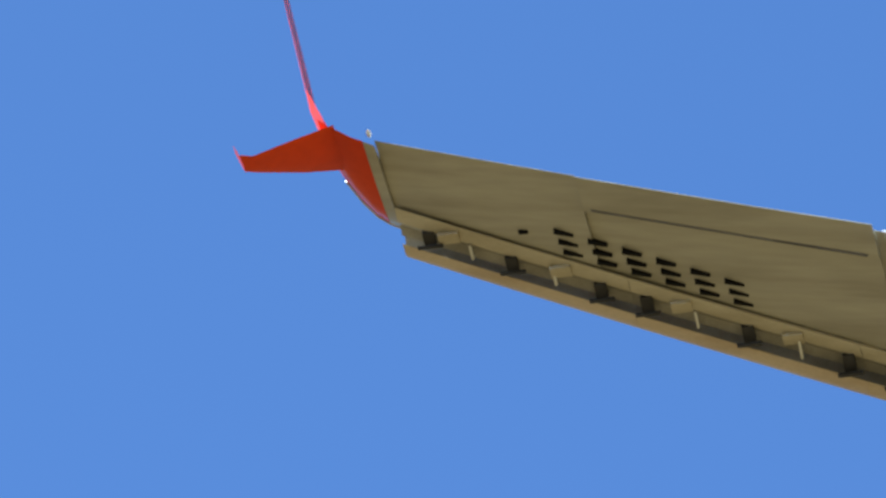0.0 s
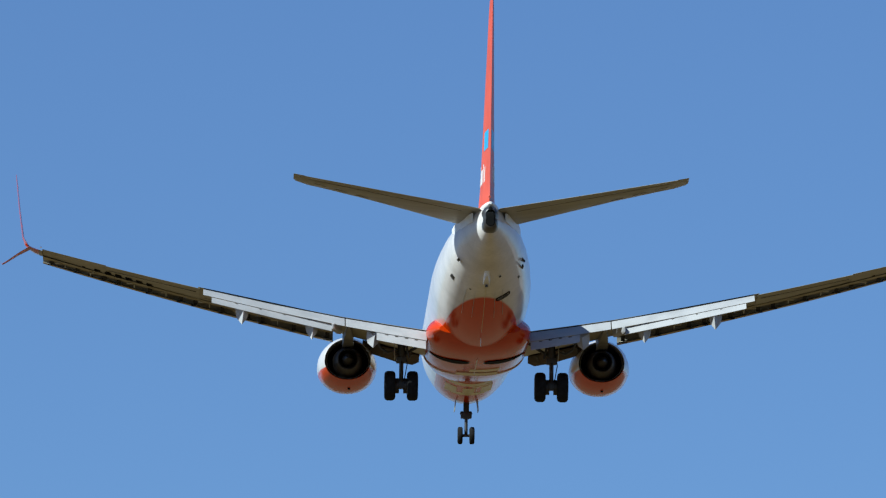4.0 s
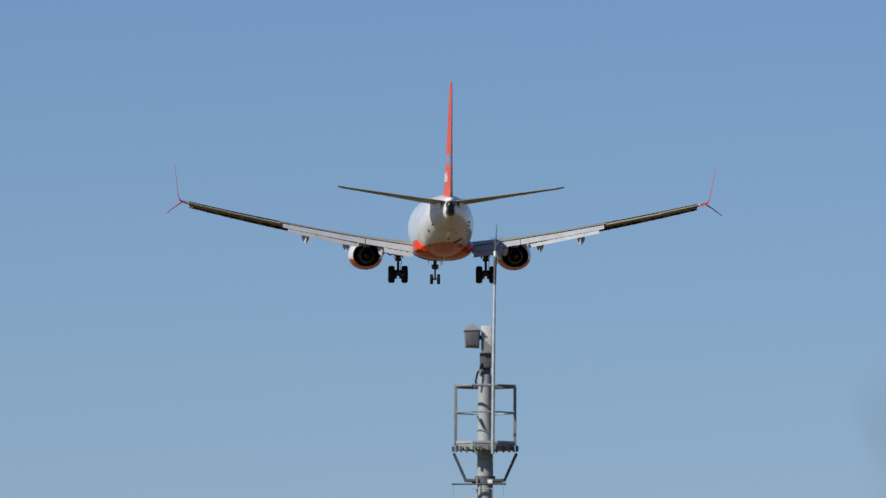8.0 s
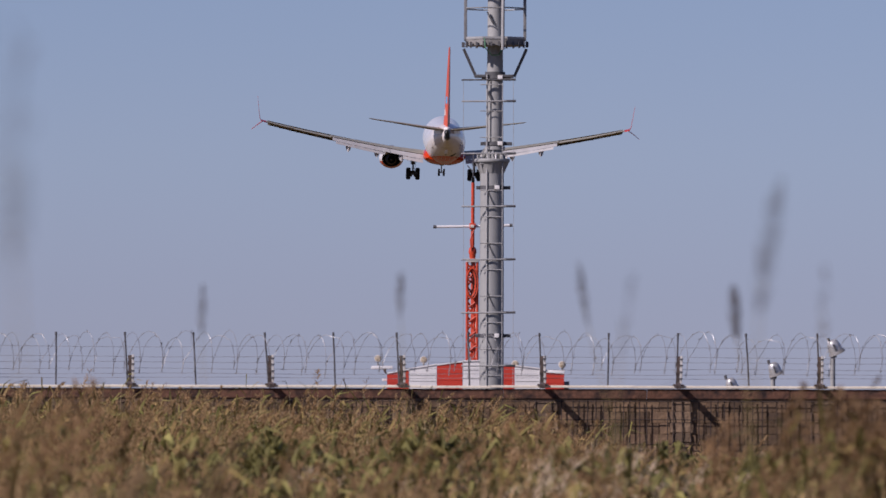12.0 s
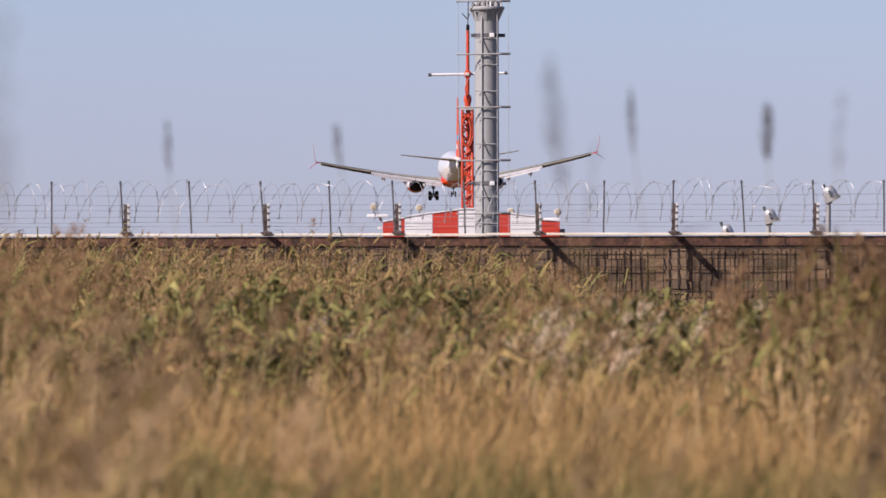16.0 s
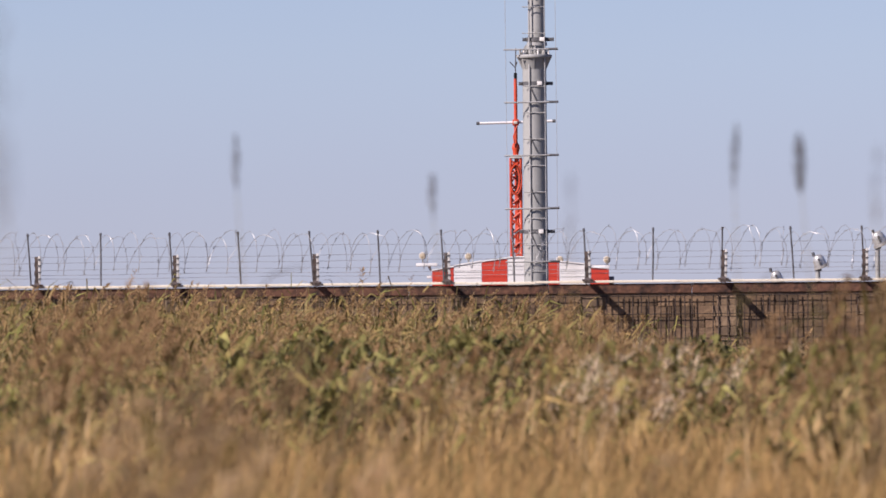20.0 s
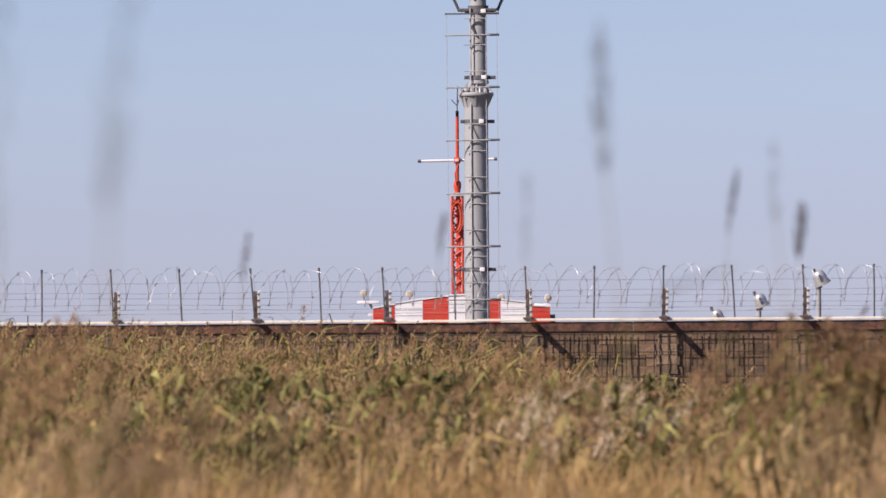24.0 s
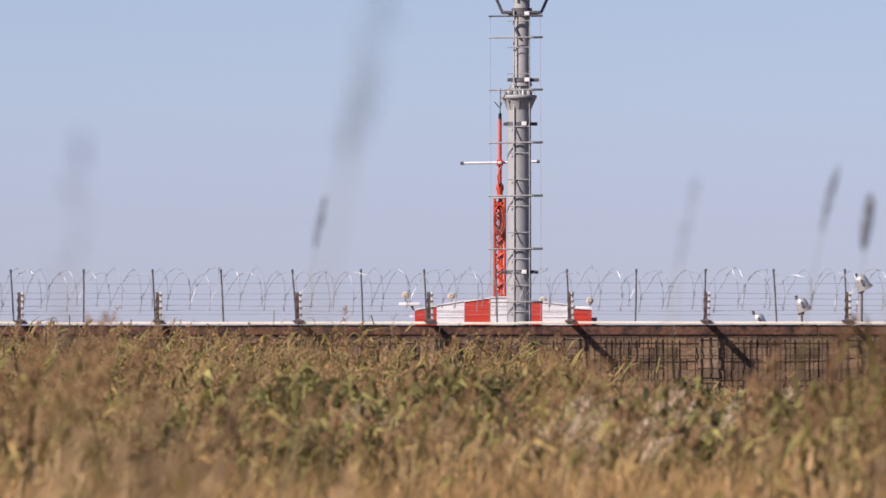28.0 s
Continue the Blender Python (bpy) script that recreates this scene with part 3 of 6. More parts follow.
def build_wing(plane, s):
    xs = (1.5, 3.5, 5.2, 7.2, 9.0, 10.62)
    rings = [foil(x, wing_le(x), wing_te(x) + 0.22, wing_z(x), 0.125 - 0.004 * (x - 1.5), s, -0.03, top=0.34, under=np.interp(x, (5.2, 10.62), (0.46, 0.56))) for x in xs]
    inner = part("wing_panel", bm_loft(rings), M_WING, plane, "grey inner wing panel")
    rings = [foil(x, wing_le(x), wing_te(x) + (0.62 if x < 14.15 else 0.02), wing_z(x), 0.1 - 0.0015 * (x - 10.5), s, 0.05, top=0.24, under=0.60) for x in (10.56, 12.0, 14.1)]
    outer = part("wing_panel", bm_loft(rings), M_WING, plane, "grey outer wing panel")
    rings = [foil(x, wing_le(x), wing_te(x), wing_z(x), 0.095, s, 0.02, top=0.24, under=0.60) for x in (14.104, 15.2, 16.497)]
    part("wing_panel", bm_loft(rings), M_WING, outer)
    rings = [slab(x, wing_te(x) + 0.6, wing_z(x) - 0.08, wing_te(x) - 0.02, wing_z(x) - 0.05, 0.05, s) for x in (10.565, 12.0, 14.1)]
    part("aileron", bm_loft(rings), M_WING, outer)
    part("aileron_gap", bm_beam((s * 10.7, wing_te(10.7) + 0.56, wing_z(10.7) - 0.14), (s * 14.0, wing_te(14.0) + 0.56, wing_z(14.0) - 0.13), 0.022, 0.02), M_COVE, outer)
    # wing tip and its two blades
    tip = part("wing_tip", bm_loft([foil(x, y0, y1, z, 0.095, s, 0.06) for x, y0, y1, z in ((16.634, -3.78, -5.62, 1.455), (16.76, -3.92, -5.68, 1.485), (16.9, -4.20, -5.78, 1.53), (17.03, -4.62, -5.86, 1.57), (17.13, -5.05, -5.95, 1.62))]), M_ORANGE, plane, "orange red wing tip")
    part("wing_panel", bm_loft([foil(x, y0, y1, z, 0.095, s, 0.06) for x, y0, y1, z in ((16.501, -3.70, -5.54, 1.425), (16.63, -3.775, -5.615, 1.452))]), M_WING, outer)
    part("tip_edge", bm_tube([(s * x, y + 0.005, z) for x, y, z in ((16.5, -3.70, 1.42), (16.63, -3.775, 1.45), (16.76, -3.915, 1.48), (16.9, -4.195, 1.525), (17.03, -4.615, 1.565))], 0.022, 8), M_NOSE, tip, "pale leading edge strip")
    part("upper_blade", bm_loft([[(s * (x - 0.03 * k * c), y0 - k * c, z) for k, c in ((0, 0),)] + [(s * (x + w), y0 - 0.3 * (y0 - y1), z), (s * x, y1, z), (s * (x - w), y0 - 0.3 * (y0 - y1), z)]
                                 for x, y0, y1, z, w in ((17.06, -4.9, -5.9, 1.58, 0.08), (17.21, -5.55, -6.25, 1.82, 0.04), (17.33, -6.5, -7.3, 2.7, 0.03), (17.42, -7.5, -8.25, 3.6, 0.025), (17.45, -8.15, -8.6, 3.88, 0.015))]), M_ORANGE, tip)
    part("lower_blade", bm_loft([[(s * x, y0, z), (s * (x + 0.01), y0 - 0.35 * (y0 - y1), z + t), (s * x, y1, z), (s * (x - 0.01), y0 - 0.35 * (y0 - y1), z - t)]
                                 for x, y0, y1, z, t in ((16.95, -4.9, -5.85, 1.52, 0.06), (17.4, -5.35, -6.05, 1.22, 0.045), (17.85, -5.95, -6.3, 0.86, 0.03), (17.98, -6.15, -6.5, 0.75, 0.02), (18.03, -6.35, -6.62, 0.82, 0.010))]), M_ORANGE, tip)
    part("position_light", bm_turn([(-5.70, 0.01), (-5.67, 0.03), (-5.60, 0.035), (-5.54, 0.01)], 10, (s * 16.55, 0, 1.50)), M_LAMPGLASS, tip, "white rear position light")
    # flaps, in two rows behind the rear spar
    for a, b in ((1.95, 5.02), (5.06, 10.42)):
        rings = [slab(x, wing_te(x) + 0.12, wing_z(x) - 0.08, wing_te(x) - 0.42 * fk(x), wing_z(x) - 0.10 - 0.31 * fk(x), 0.05, s) for x in (a, (a + b) / 2, b)]
        part("main_flap", bm_loft(rings), M_FLAP, plane, "white lowered flap", smooth=False)
    for a, b in ((1.98, 3.85), (5.55, 10.1)):
        rings = [slab(x, wing_te(x) - 0.40 * fk(x), wing_z(x) - 0.15 - 0.31 * fk(x), wing_te(x) - 0.62 * fk(x), wing_z(x) - 0.17 - 0.58 * fk(x), 0.03, s) for x in (a, (a + b) / 2, b)]
        aft = part("aft_flap", bm_loft(rings), M_FLAP, plane, "white lowered aft flap", smooth=False)
        for k in range(1, 5):
            x = a + (b - a) * k / 5
            part("flap_link", bm_box((s * x - 0.06, wing_te(x) - 0.44 * fk(x), wing_z(x) - 0.22 - 0.31 * fk(x)), (s * x + 0.06, wing_te(x) - 0.36 * fk(x), wing_z(x) - 0.13 - 0.31 * fk(x))), M_COVE, aft)
    part("flap_end_fairing", bm_loft([[(s * (x - w), y, z + h), (s * (x + w), y, z + h), (s * (x + w * 1.1), y, z - h * 0.4), (s * x, y, z - h), (s * (x - w * 1.1), y, z - h * 0.4)] for x, y, z, w, h in
                                      ((5.52, -4.05, wing_z(5.5) - 0.50, 0.03, 0.10), (5.46, -3.6, wing_z(5.5) - 0.46, 0.08, 0.17), (5.36, -2.9, wing_z(5.4) - 0.42, 0.10, 0.2), (5.2, -2.0, wing_z(5.2) - 0.36, 0.06, 0.14))]), M_FLAP, plane, "white curved flap end fairing")
    part("flap_slot", bm_beam((s * 1.95, wing_te(2) + 0.17, wing_z(1.95) - 0.02), (s * 5.3, wing_te(5.3) + 0.17, wing_z(5.3) - 0.03), 0.05, 0.05), M_BLACK, plane)
    part("flap_slot", bm_beam((s * 5.3, wing_te(5.3) + 0.17, wing_z(5.3) - 0.02), (s * 10.4, wing_te(10.4) + 0.17, wing_z(10.4) + 0.0), 0.05, 0.05), M_BLACK, plane)
    # flap track fairings
    for x, l in ((3.98, 0.7), (6.3, 1.0), (8.95, 0.95)):
        y, z = wing_te(x), wing_z(x)

        def canoe(along, half, top, side, keel):
            """Section of a fairing: flat top, leaning sides and a rounded keel."""
            return [(s * x - half, y + along, z + top), (s * x + half, y + along, z + top), (s * x + half * 1.04, y + along, z + side), (s * x + half * 0.86, y + along, z + keel + 0.04), (s * x, y + along, z + keel),
                    (s * x - half * 0.86, y + along, z + keel + 0.04), (s * x - half * 1.04, y + along, z + side)]
        rings = [canoe(1.5, 0.05, -0.16, -0.2, -0.24), canoe(1.0, 0.17, -0.16, -0.3, -0.42), canoe(0.35, 0.235, -0.2, -0.46, -0.66), canoe(-0.12, 0.235, -0.34, -0.62, -0.86)]
        fair = part("flap_track_fairing", bm_loft(rings), M_FLAP, plane, "pale flap track fairing", smooth=False)
        bm = bmesh.new()
        ring = [bm.verts.new(p) for p in rings[-1]]
        prow, low = bm.verts.new((s * x - 0.06 * s, y - 0.42 * l, z - 0.55)), bm.verts.new((s * x, y - 0.38 * l, z - 0.74 - 0.38 * l))
        for f in ((0, 1, prow), (1, 2, prow), (2, 3, low, prow), (3, 4, low), (4, 5, low), (5, 6, prow, low), (6, 0, prow)):
            bm.faces.new([ring[q] if isinstance(q, int) else q for q in f])
        bm.faces.new(ring[::-1])
        part("fairing_tip", bm, M_FLAP, fair, "white pointed fairing tail", smooth=False)
        part("fairing_gap", bm_box((s * x - 0.12, y - 0.1, z - 0.36), (s * x + 0.16, y + 0.25, z - 0.22)), M_BLACK, fair)
    # slats in four lengths, drooped, with the hollow behind them
    cuts = (5.45, 8.35, 11.1, 13.8, 16.5)
    for a, b in zip(cuts, cuts[1:]):
        rings = []
        for i in range(6):
            x = a + 0.001 + (b - a - 0.002) * i / 5
            k = 1.0 - 0.03 * (x - 5.6)
            y, z = wing_le(x) + 0.48, wing_z(x) - 0.34 * k
            outer_arc = [(y - 0.80 * k, z + 0.49 * k), (y - 0.52 * k, z + 0.46 * k), (y - 0.26 * k, z + 0.39 * k), (y - 0.08 * k, z + 0.22 * k), (y, z), (y - 0.06 * k, z - 0.10 * k), (y - 0.24 * k, z - 0.12 * k)]
            inner_arc = [(y - 0.24 * k, z - 0.09 * k), (y - 0.09 * k, z - 0.02 * k), (y - 0.14 * k, z + 0.16 * k), (y - 0.30 * k, z + 0.31 * k), (y - 0.52 * k, z + 0.44 * k), (y - 0.80 * k, z + 0.475 * k)]
            rings.append([(s * x, yy, zz) for yy, zz in outer_arc + inner_arc])
        sl = part("slat", bm_loft(rings), M_SLAT, plane, "grey leading edge slat")
        lip = []
        for i in range(6):
            x = a + 0.002 + (b - a - 0.004) * i / 5
            k = 1.0 - 0.03 * (x - 5.6)
            y, z = wing_le(x) + 0.48, wing_z(x) - 0.34 * k
            lip.append([(s * x, y - 0.01 * k, z - 0.07 * k), (s * x, y - 0.03 * k, z - 0.125 * k), (s * x, y - 0.20 * k, z - 0.15 * k), (s * x, y - 0.42 * k, z - 0.12 * k), (s * x, y - 0.42 * k, z - 0.105 * k), (s * x, y - 0.20 * k, z - 0.115 * k)])
        part("slat_lip", bm_loft(lip), M_LIPBOUNCE, sl, "slat lip tinted tan for light off the ground")
        n = 5
        for i in range(n):
            x = a + (b - a) * (i + 0.5 + 0.18 * math.sin(7 * i + a)) / n
            k = 1.0 - 0.03 * (x - 5.6)
            y, z = wing_le(x), wing_z(x)
            wide = 0.035 if i % 2 else 0.15
            part("slat_track", bm_beam((s * x, y + 0.16 * k, z - 0.36 * k), (s * x, y - 0.12, z - 0.20), wide, 0.06), M_STEEL if i % 2 else M_RIBSHADE, sl)
            # dark box on the lip edge, standing in for a notch's shadow
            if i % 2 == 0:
                part("lip_notch_shade", bm_box((s * x - 0.16, y + 0.045 * k, z - 0.475 * k), (s * x + 0.16, y + 0.12 * k, z - 0.43 * k), 0.006), M_RIBSHADE, sl)
        for f in (0.3, 0.78):
            x = a + (b - a) * f
            y, z = wing_le(x), wing_z(x)
            part("slat_bracket", bm_box((s * x - 0.13, y - 0.24, z - 0.232), (s * x + 0.13, y - 0.03, z - 0.185), 0.01), M_NOSE, sl, "pale bracket plate")
        part("slat_cove", bm_loft([[(s * x, wing_le(x) + 0.16, wing_z(x) - 0.20), (s * x, wing_le(x) + 0.02, wing_z(x) - 0.14), (s * x, wing_le(x) - 0.14, wing_z(x) - 0.185), (s * x, wing_le(x) - 0.14, wing_z(x) + 0.0), (s * x, wing_le(x) + 0.14, wing_z(x) - 0.08)] for x in (a + 0.002, (a + b) / 2, b - 0.002)]), M_SLAT, sl)
        part("wing_nose", bm_loft([[(s * x, wing_le(x) - 0.10, wing_z(x) - 0.189), (s * x, wing_le(x) - 0.13, wing_z(x) - 0.2), (s * x, wing_le(x) - 0.36, wing_z(x) - 0.19 + 0.004 * (x - 5.6)), (s * x, wing_le(x) - 0.36, wing_z(x) - 0.14)] for x in (a + 0.004, (a + b) / 2, b - 0.004)]), M_NOSE, plane, "pale leading edge band")
    # inboard leading edge flap, its shade put into a dark brown colour
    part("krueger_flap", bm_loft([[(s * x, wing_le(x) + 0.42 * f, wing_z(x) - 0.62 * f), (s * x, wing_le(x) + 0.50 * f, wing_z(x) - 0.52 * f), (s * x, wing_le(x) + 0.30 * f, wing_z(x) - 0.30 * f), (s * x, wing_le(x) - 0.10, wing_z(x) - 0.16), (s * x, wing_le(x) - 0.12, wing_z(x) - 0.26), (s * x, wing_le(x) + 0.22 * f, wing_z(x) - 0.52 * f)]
                                   for x, f in ((2.1, 0.75), (2.35, 1.0), (3.0, 1.04), (3.6, 0.96), (4.05, 0.9), (4.3, 0.6))]), M_ROOTSHADE, plane, "lowered root flap coloured dark for its shade", smooth=False)
    for x in (2.4, 2.9, 3.4, 3.9):
        part("flap_link", bm_beam((s * x, wing_le(x) - 0.3, wing_z(x) - 0.30), (s * (x + 0.12), wing_le(x) + 0.3, wing_z(x) - 0.5), 0.07, 0.05), M_GEAR, plane)
    # added dark panel that paints the shade under the wing root
    part("root_shadow_panel", bm_loft([[(s * x, wing_le(x) - 0.35, wing_z(x) - 0.30), (s * x, wing_le(x) - 1.2, wing_z(x) - 0.40), (s * x, wing_le(x) - 1.2, wing_z(x) - 0.36), (s * x, wing_le(x) - 0.35, wing_z(x) - 0.2)] for x in (2.1, 3.2, 4.2)]), M_ROOTSHADE, plane, "dark panel painted as shade under the wing root")
    # spanwise skin joints under the wing
    for off in (0.62, 1.25):
        part("skin_joint", bm_beam((s * 6.5, wing_le(6.5) - off, wing_z(6.5) - 0.235), (s * 10.4, wing_le(10.4) - off, wing_z(10.4) - 0.155), 0.02, 0.012), M_COVE, plane)
    for x in (14.95, 9.4):
        part("fuel_vent", bm_box((s * x - 0.06, wing_le(x) - 0.72, wing_z(x) - 0.15), (s * x + 0.06, wing_le(x) - 0.66, wing_z(x) - 0.11), 0.01), M_BLACK, plane)
    if s < 0:
        # identity marking, as plain bars
        for k in range(6):
            for row in (-0.21, 0.0, 0.21):
                x = 14.42 - 0.395 * k - 0.1 * row
                y, z = wing_le(x) - 0.80 + row, wing_z(x) - 0.135
                bm = bm_loft([[(s * (x + dx), y + dy - 0.45 * dx + 0.06, z + 0.02 * dx + zz) for dx, dy in ((-0.12, -0.03), (0.11, -0.03), (0.12, 0.03), (-0.11, 0.03))] for zz in (-0.02, 0.05)])
                part("marking", bm, M_BLACK, plane, "black marking bar")


def build_engine(plane, s):
    x, z = s * 4.87, -1.90

    def flat(a, r, along):
        low = max(0.0, -math.sin(a))
        return r * (1.0 - 0.18 * low ** 1.5) * (1.0 + 0.035 * abs(math.cos(a)) ** 2)
    eng = part("nacelle", bm_turn([(1.55, 0.83), (1.5, 0.86), (2.4, 1.02), (3.6, 1.11), (4.8, 1.11), (5.5, 1.015), (5.75, 0.93), (5.72, 0.84), (5.3, 0.78), (3.5, 0.80), (2.2, 0.86)], 44, (0, 0, 0), squash=flat, loop=True), M_COWL, plane, "white engine cowl with orange lower half")
    eng.location = (x, 0, z)
    part("inlet_lip", bm_turn([(5.3, 1.025), (5.6, 0.99), (5.78, 0.92), (5.72, 0.83), (5.5, 0.80), (5.55, 0.86)], 40, loop=True, squash=flat), M_STEEL, eng, "bare metal inlet lip")
    part("fan_disc", bm_turn([(4.9, 0.05), (4.9, 0.79), (4.8, 0.79), (4.8, 0.05)], 32), M_DARKMETAL, eng)
    part("duct_back", bm_turn([(2.9, 0.05), (2.9, 0.84), (2.8, 0.84), (2.8, 0.05)], 36, squash=flat), M_BLACK, eng)
    part("duct_ring", bm_turn([(2.8, 0.84), (1.62, 0.79), (1.62, 0.77), (2.8, 0.80)], 40, loop=True, squash=flat), M_COVE, eng)
    part("core_cowl", bm_turn([(2.85, 0.56), (2.0, 0.60), (1.3, 0.52), (0.75, 0.40), (0.74, 0.36), (1.2, 0.40)], 32, loop=True), M_DARKMETAL, eng, "dark exhaust core")
    part("core_mouth", bm_turn([(1.2, 0.02), (1.2, 0.40), (1.16, 0.40), (1.16, 0.02)], 28), M_BLACK, eng)
    part("exhaust_plug", bm_turn([(1.2, 0.24), (0.8, 0.22), (0.45, 0.12), (0.25, 0.02)], 24), M_DARKMETAL, eng, "burnt metal exhaust cone")
    for a in (-1.5,):
        part("cowl_latch", bm_box((1.06 * math.cos(a) - 0.05, 2.9, 0.90 * math.sin(a) - 0.02), (1.06 * math.cos(a) + 0.05, 3.1, 0.90 * math.sin(a) + 0.02), 0.01), M_BLACK, eng)
    c = -s
    part("cowl_strake", bm_loft([[(c * 0.82, 4.6, 0.78), (c * 0.86, 4.6, 0.76), (c * 0.84, 3.6, 0.80), (c * 0.80, 3.6, 0.82)], [(c * 1.0, 4.2, 0.95), (c * 1.02, 4.2, 0.94), (c * 1.02, 3.62, 0.96), (c * 1.0, 3.62, 0.97)]]), M_ORANGE, eng, "orange cowl strake")
    part("pylon", bm_loft([[(-0.05, 4.6, 1.02), (0.05, 4.6, 1.02), (0.05, 4.4, 1.16), (-0.05, 4.4, 1.16)], [(-0.2, 3.0, 0.95), (0.2, 3.0, 0.95), (0.2, 3.0, 1.26), (-0.2, 3.0, 1.26)],
                           [(-0.22, 1.4, 0.50), (0.22, 1.4, 0.50), (0.22, 1.4, 1.2), (-0.22, 1.4, 1.2)], [(-0.17, -0.6, 0.62), (0.17, -0.6, 0.62), (0.17, -0.6, 1.05), (-0.17, -0.6, 1.05)],
                           [(-0.03, -2.2, 0.9), (0.03, -2.2, 0.9), (0.03, -2.2, 1.0), (-0.03, -2.2, 1.0)]]), M_PYLON, eng, "grey engine pylon")


def wheel(parent, x, y, z, r, w):
    t = part("wheel", bm_turn([(-w / 2, r * 0.55), (-w / 2, r * 0.80), (-w * 0.42, r * 0.93), (-w * 0.22, r), (w * 0.22, r), (w * 0.42, r * 0.93), (w / 2, r * 0.80), (w / 2, r * 0.55)], 30, (0, 0, 0), "X"), M_TYRE, parent, "black tyre")
    t.location = (x, y, z)
    part("hub", bm_turn([(-w * 0.52, r * 0.15), (-w * 0.5, r * 0.5), (-w * 0.3, r * 0.54), (w * 0.3, r * 0.54), (w * 0.5, r * 0.5), (w * 0.52, r * 0.15)], 18, (0, 0, 0), "X"), M_GEAR, t)
    return t


def build_gear(plane):
    for s in (-1, 1):
        x, y, z = s * 2.86, -1.25, -3.12
        leg = part("main_gear_leg", bm_tube([(x, y + 0.05, -0.95), (x, y, -2.15), (x, y, -2.2)], [0.15, 0.14, 0.12], 14), M_GEAR, plane, "grey main landing gear leg")
        part("oleo", bm_tube([(x, y, -2.15), (x, y, -3.05)], 0.085, 12), M_GEAR, leg)
        part("uplock_link", bm_tube([(x + s * 0.08, y - 0.05, -2.0), (x + s * 0.30, y - 0.05, -1.78), (x + s * 0.52, y - 0.05, -1.86), (x + s * 0.78, y - 0.05, -1.70), (x + s * 0.98, y - 0.05, -1.30)], 0.045, 8), M_GEAR, leg)
        part("actuator", bm_tube([(x - s * 0.12, y - 0.1, -1.35), (x - s * 0.3, y - 0.1, -2.05)], 0.05, 8), M_GEAR, leg)
        part("leg_yoke", bm_box((x - 0.2, y - 0.16, -2.25), (x + 0.2, y + 0.16, -2.02), 0.03), M_GEAR, leg)
        part("axle_block", bm_box((x - 0.17, y - 0.15, -3.24), (x + 0.17, y + 0.15, -2.92), 0.04), M_GEAR, leg)
        part("axle", bm_tube([(x - 0.5, y, z), (x + 0.5, y, z)], 0.09, 12), M_GEAR, leg)
        for c in (-1, 1):
            wheel(leg, x + c * 0.43, y, z, 0.565, 0.42)
            part("brake", bm_turn([(-0.09, 0.16), (-0.09, 0.29), (0.09, 0.29), (0.09, 0.16)], 18, (x + c * 0.17, y, z), "X"), M_DARKMETAL, leg)
        part("side_brace", bm_tube([(x, y, -2.0), (x - s * 1.15, y + 0.1, -1.25)], 0.06, 8), M_GEAR, leg)
        part("drag_brace", bm_tube([(x, y, -2.1), (x + s * 0.15, y + 1.1, -1.1)], 0.05, 8), M_GEAR, leg)
        part("torque_link", bm_tube([(x, y - 0.12, -2.2), (x, y - 0.42, -2.6), (x, y - 0.1, -3.0)], [0.05, 0.035, 0.05], 8), M_GEAR, leg)
        part("brake_line", bm_tube([(x + 0.1, y - 0.1, -1.6), (x + 0.22, y - 0.15, -2.3), (x + 0.1, y - 0.1, -3.0)], 0.018, 6), M_TYRE, leg)
        part("gear_door", bm_loft([[(x + s * 0.26, y + 0.38, -1.0), (x + s * 0.29, y + 0.38, -1.0), (x + s * 0.29, y - 0.38, -1.0), (x + s * 0.26, y - 0.38, -1.0)],
                                   [(x + s * 0.24, y + 0.3, -2.1), (x + s * 0.27, y + 0.3, -2.1), (x + s * 0.27, y - 0.3, -2.1), (x + s * 0.24, y - 0.3, -2.1)]]), M_WING, leg, "grey gear door")
        # black slab in place of the shade inside the gear bay
        part("inner_well_shade", bm_box((x - 0.75, y - 0.7, -1.32), (x + 0.5, y + 0.7, -1.24), 0.02), M_BLACK, leg)
    x, y, z = 0.0, 14.15, -3.40
    leg = part("nose_gear_leg", bm_tube([(x, y, -1.7), (x, y, -2.75)], [0.12, 0.11], 14), M_GEAR, plane, "grey nose landing gear leg")
    part("oleo", bm_tube([(x, y, -2.7), (x, y, -3.36)], 0.065, 10), M_GEAR, leg)
    part("axle", bm_tube([(x - 0.3, y, z), (x + 0.3, y, z)], 0.06, 10), M_GEAR, leg)
    for c in (-1, 1):
        wheel(leg, c * 0.235, y, z, 0.345, 0.2)
        part("nose_gear_door", bm_loft([[(c * 0.40, y + 0.75, -1.85), (c * 0.43, y + 0.75, -1.85), (c * 0.43, y - 0.75, -1.92), (c * 0.40, y - 0.75, -1.92)],
                                        [(c * 0.46, y + 0.7, -2.42), (c * 0.48, y + 0.7, -2.42), (c * 0.48, y - 0.7, -2.47), (c * 0.46, y - 0.7, -2.47)]]), M_WING, leg, "open nose gear door")
        part("taxi_light", bm_turn([(-0.08, 0.02), (-0.07, 0.08), (0.06, 0.09), (0.07, 0.02)], 12, (c * 0.16, y + 0.12, -2.5)), M_GEAR, leg)
    part("drag_strut", bm_tube([(0, y, -2.55), (0, y + 0.9, -1.8)], 0.05, 8), M_GEAR, leg)
    part("steering_box", bm_box((-0.22, y - 0.14, -2.72), (0.22, y + 0.12, -2.5), 0.03), M_GEAR, leg)
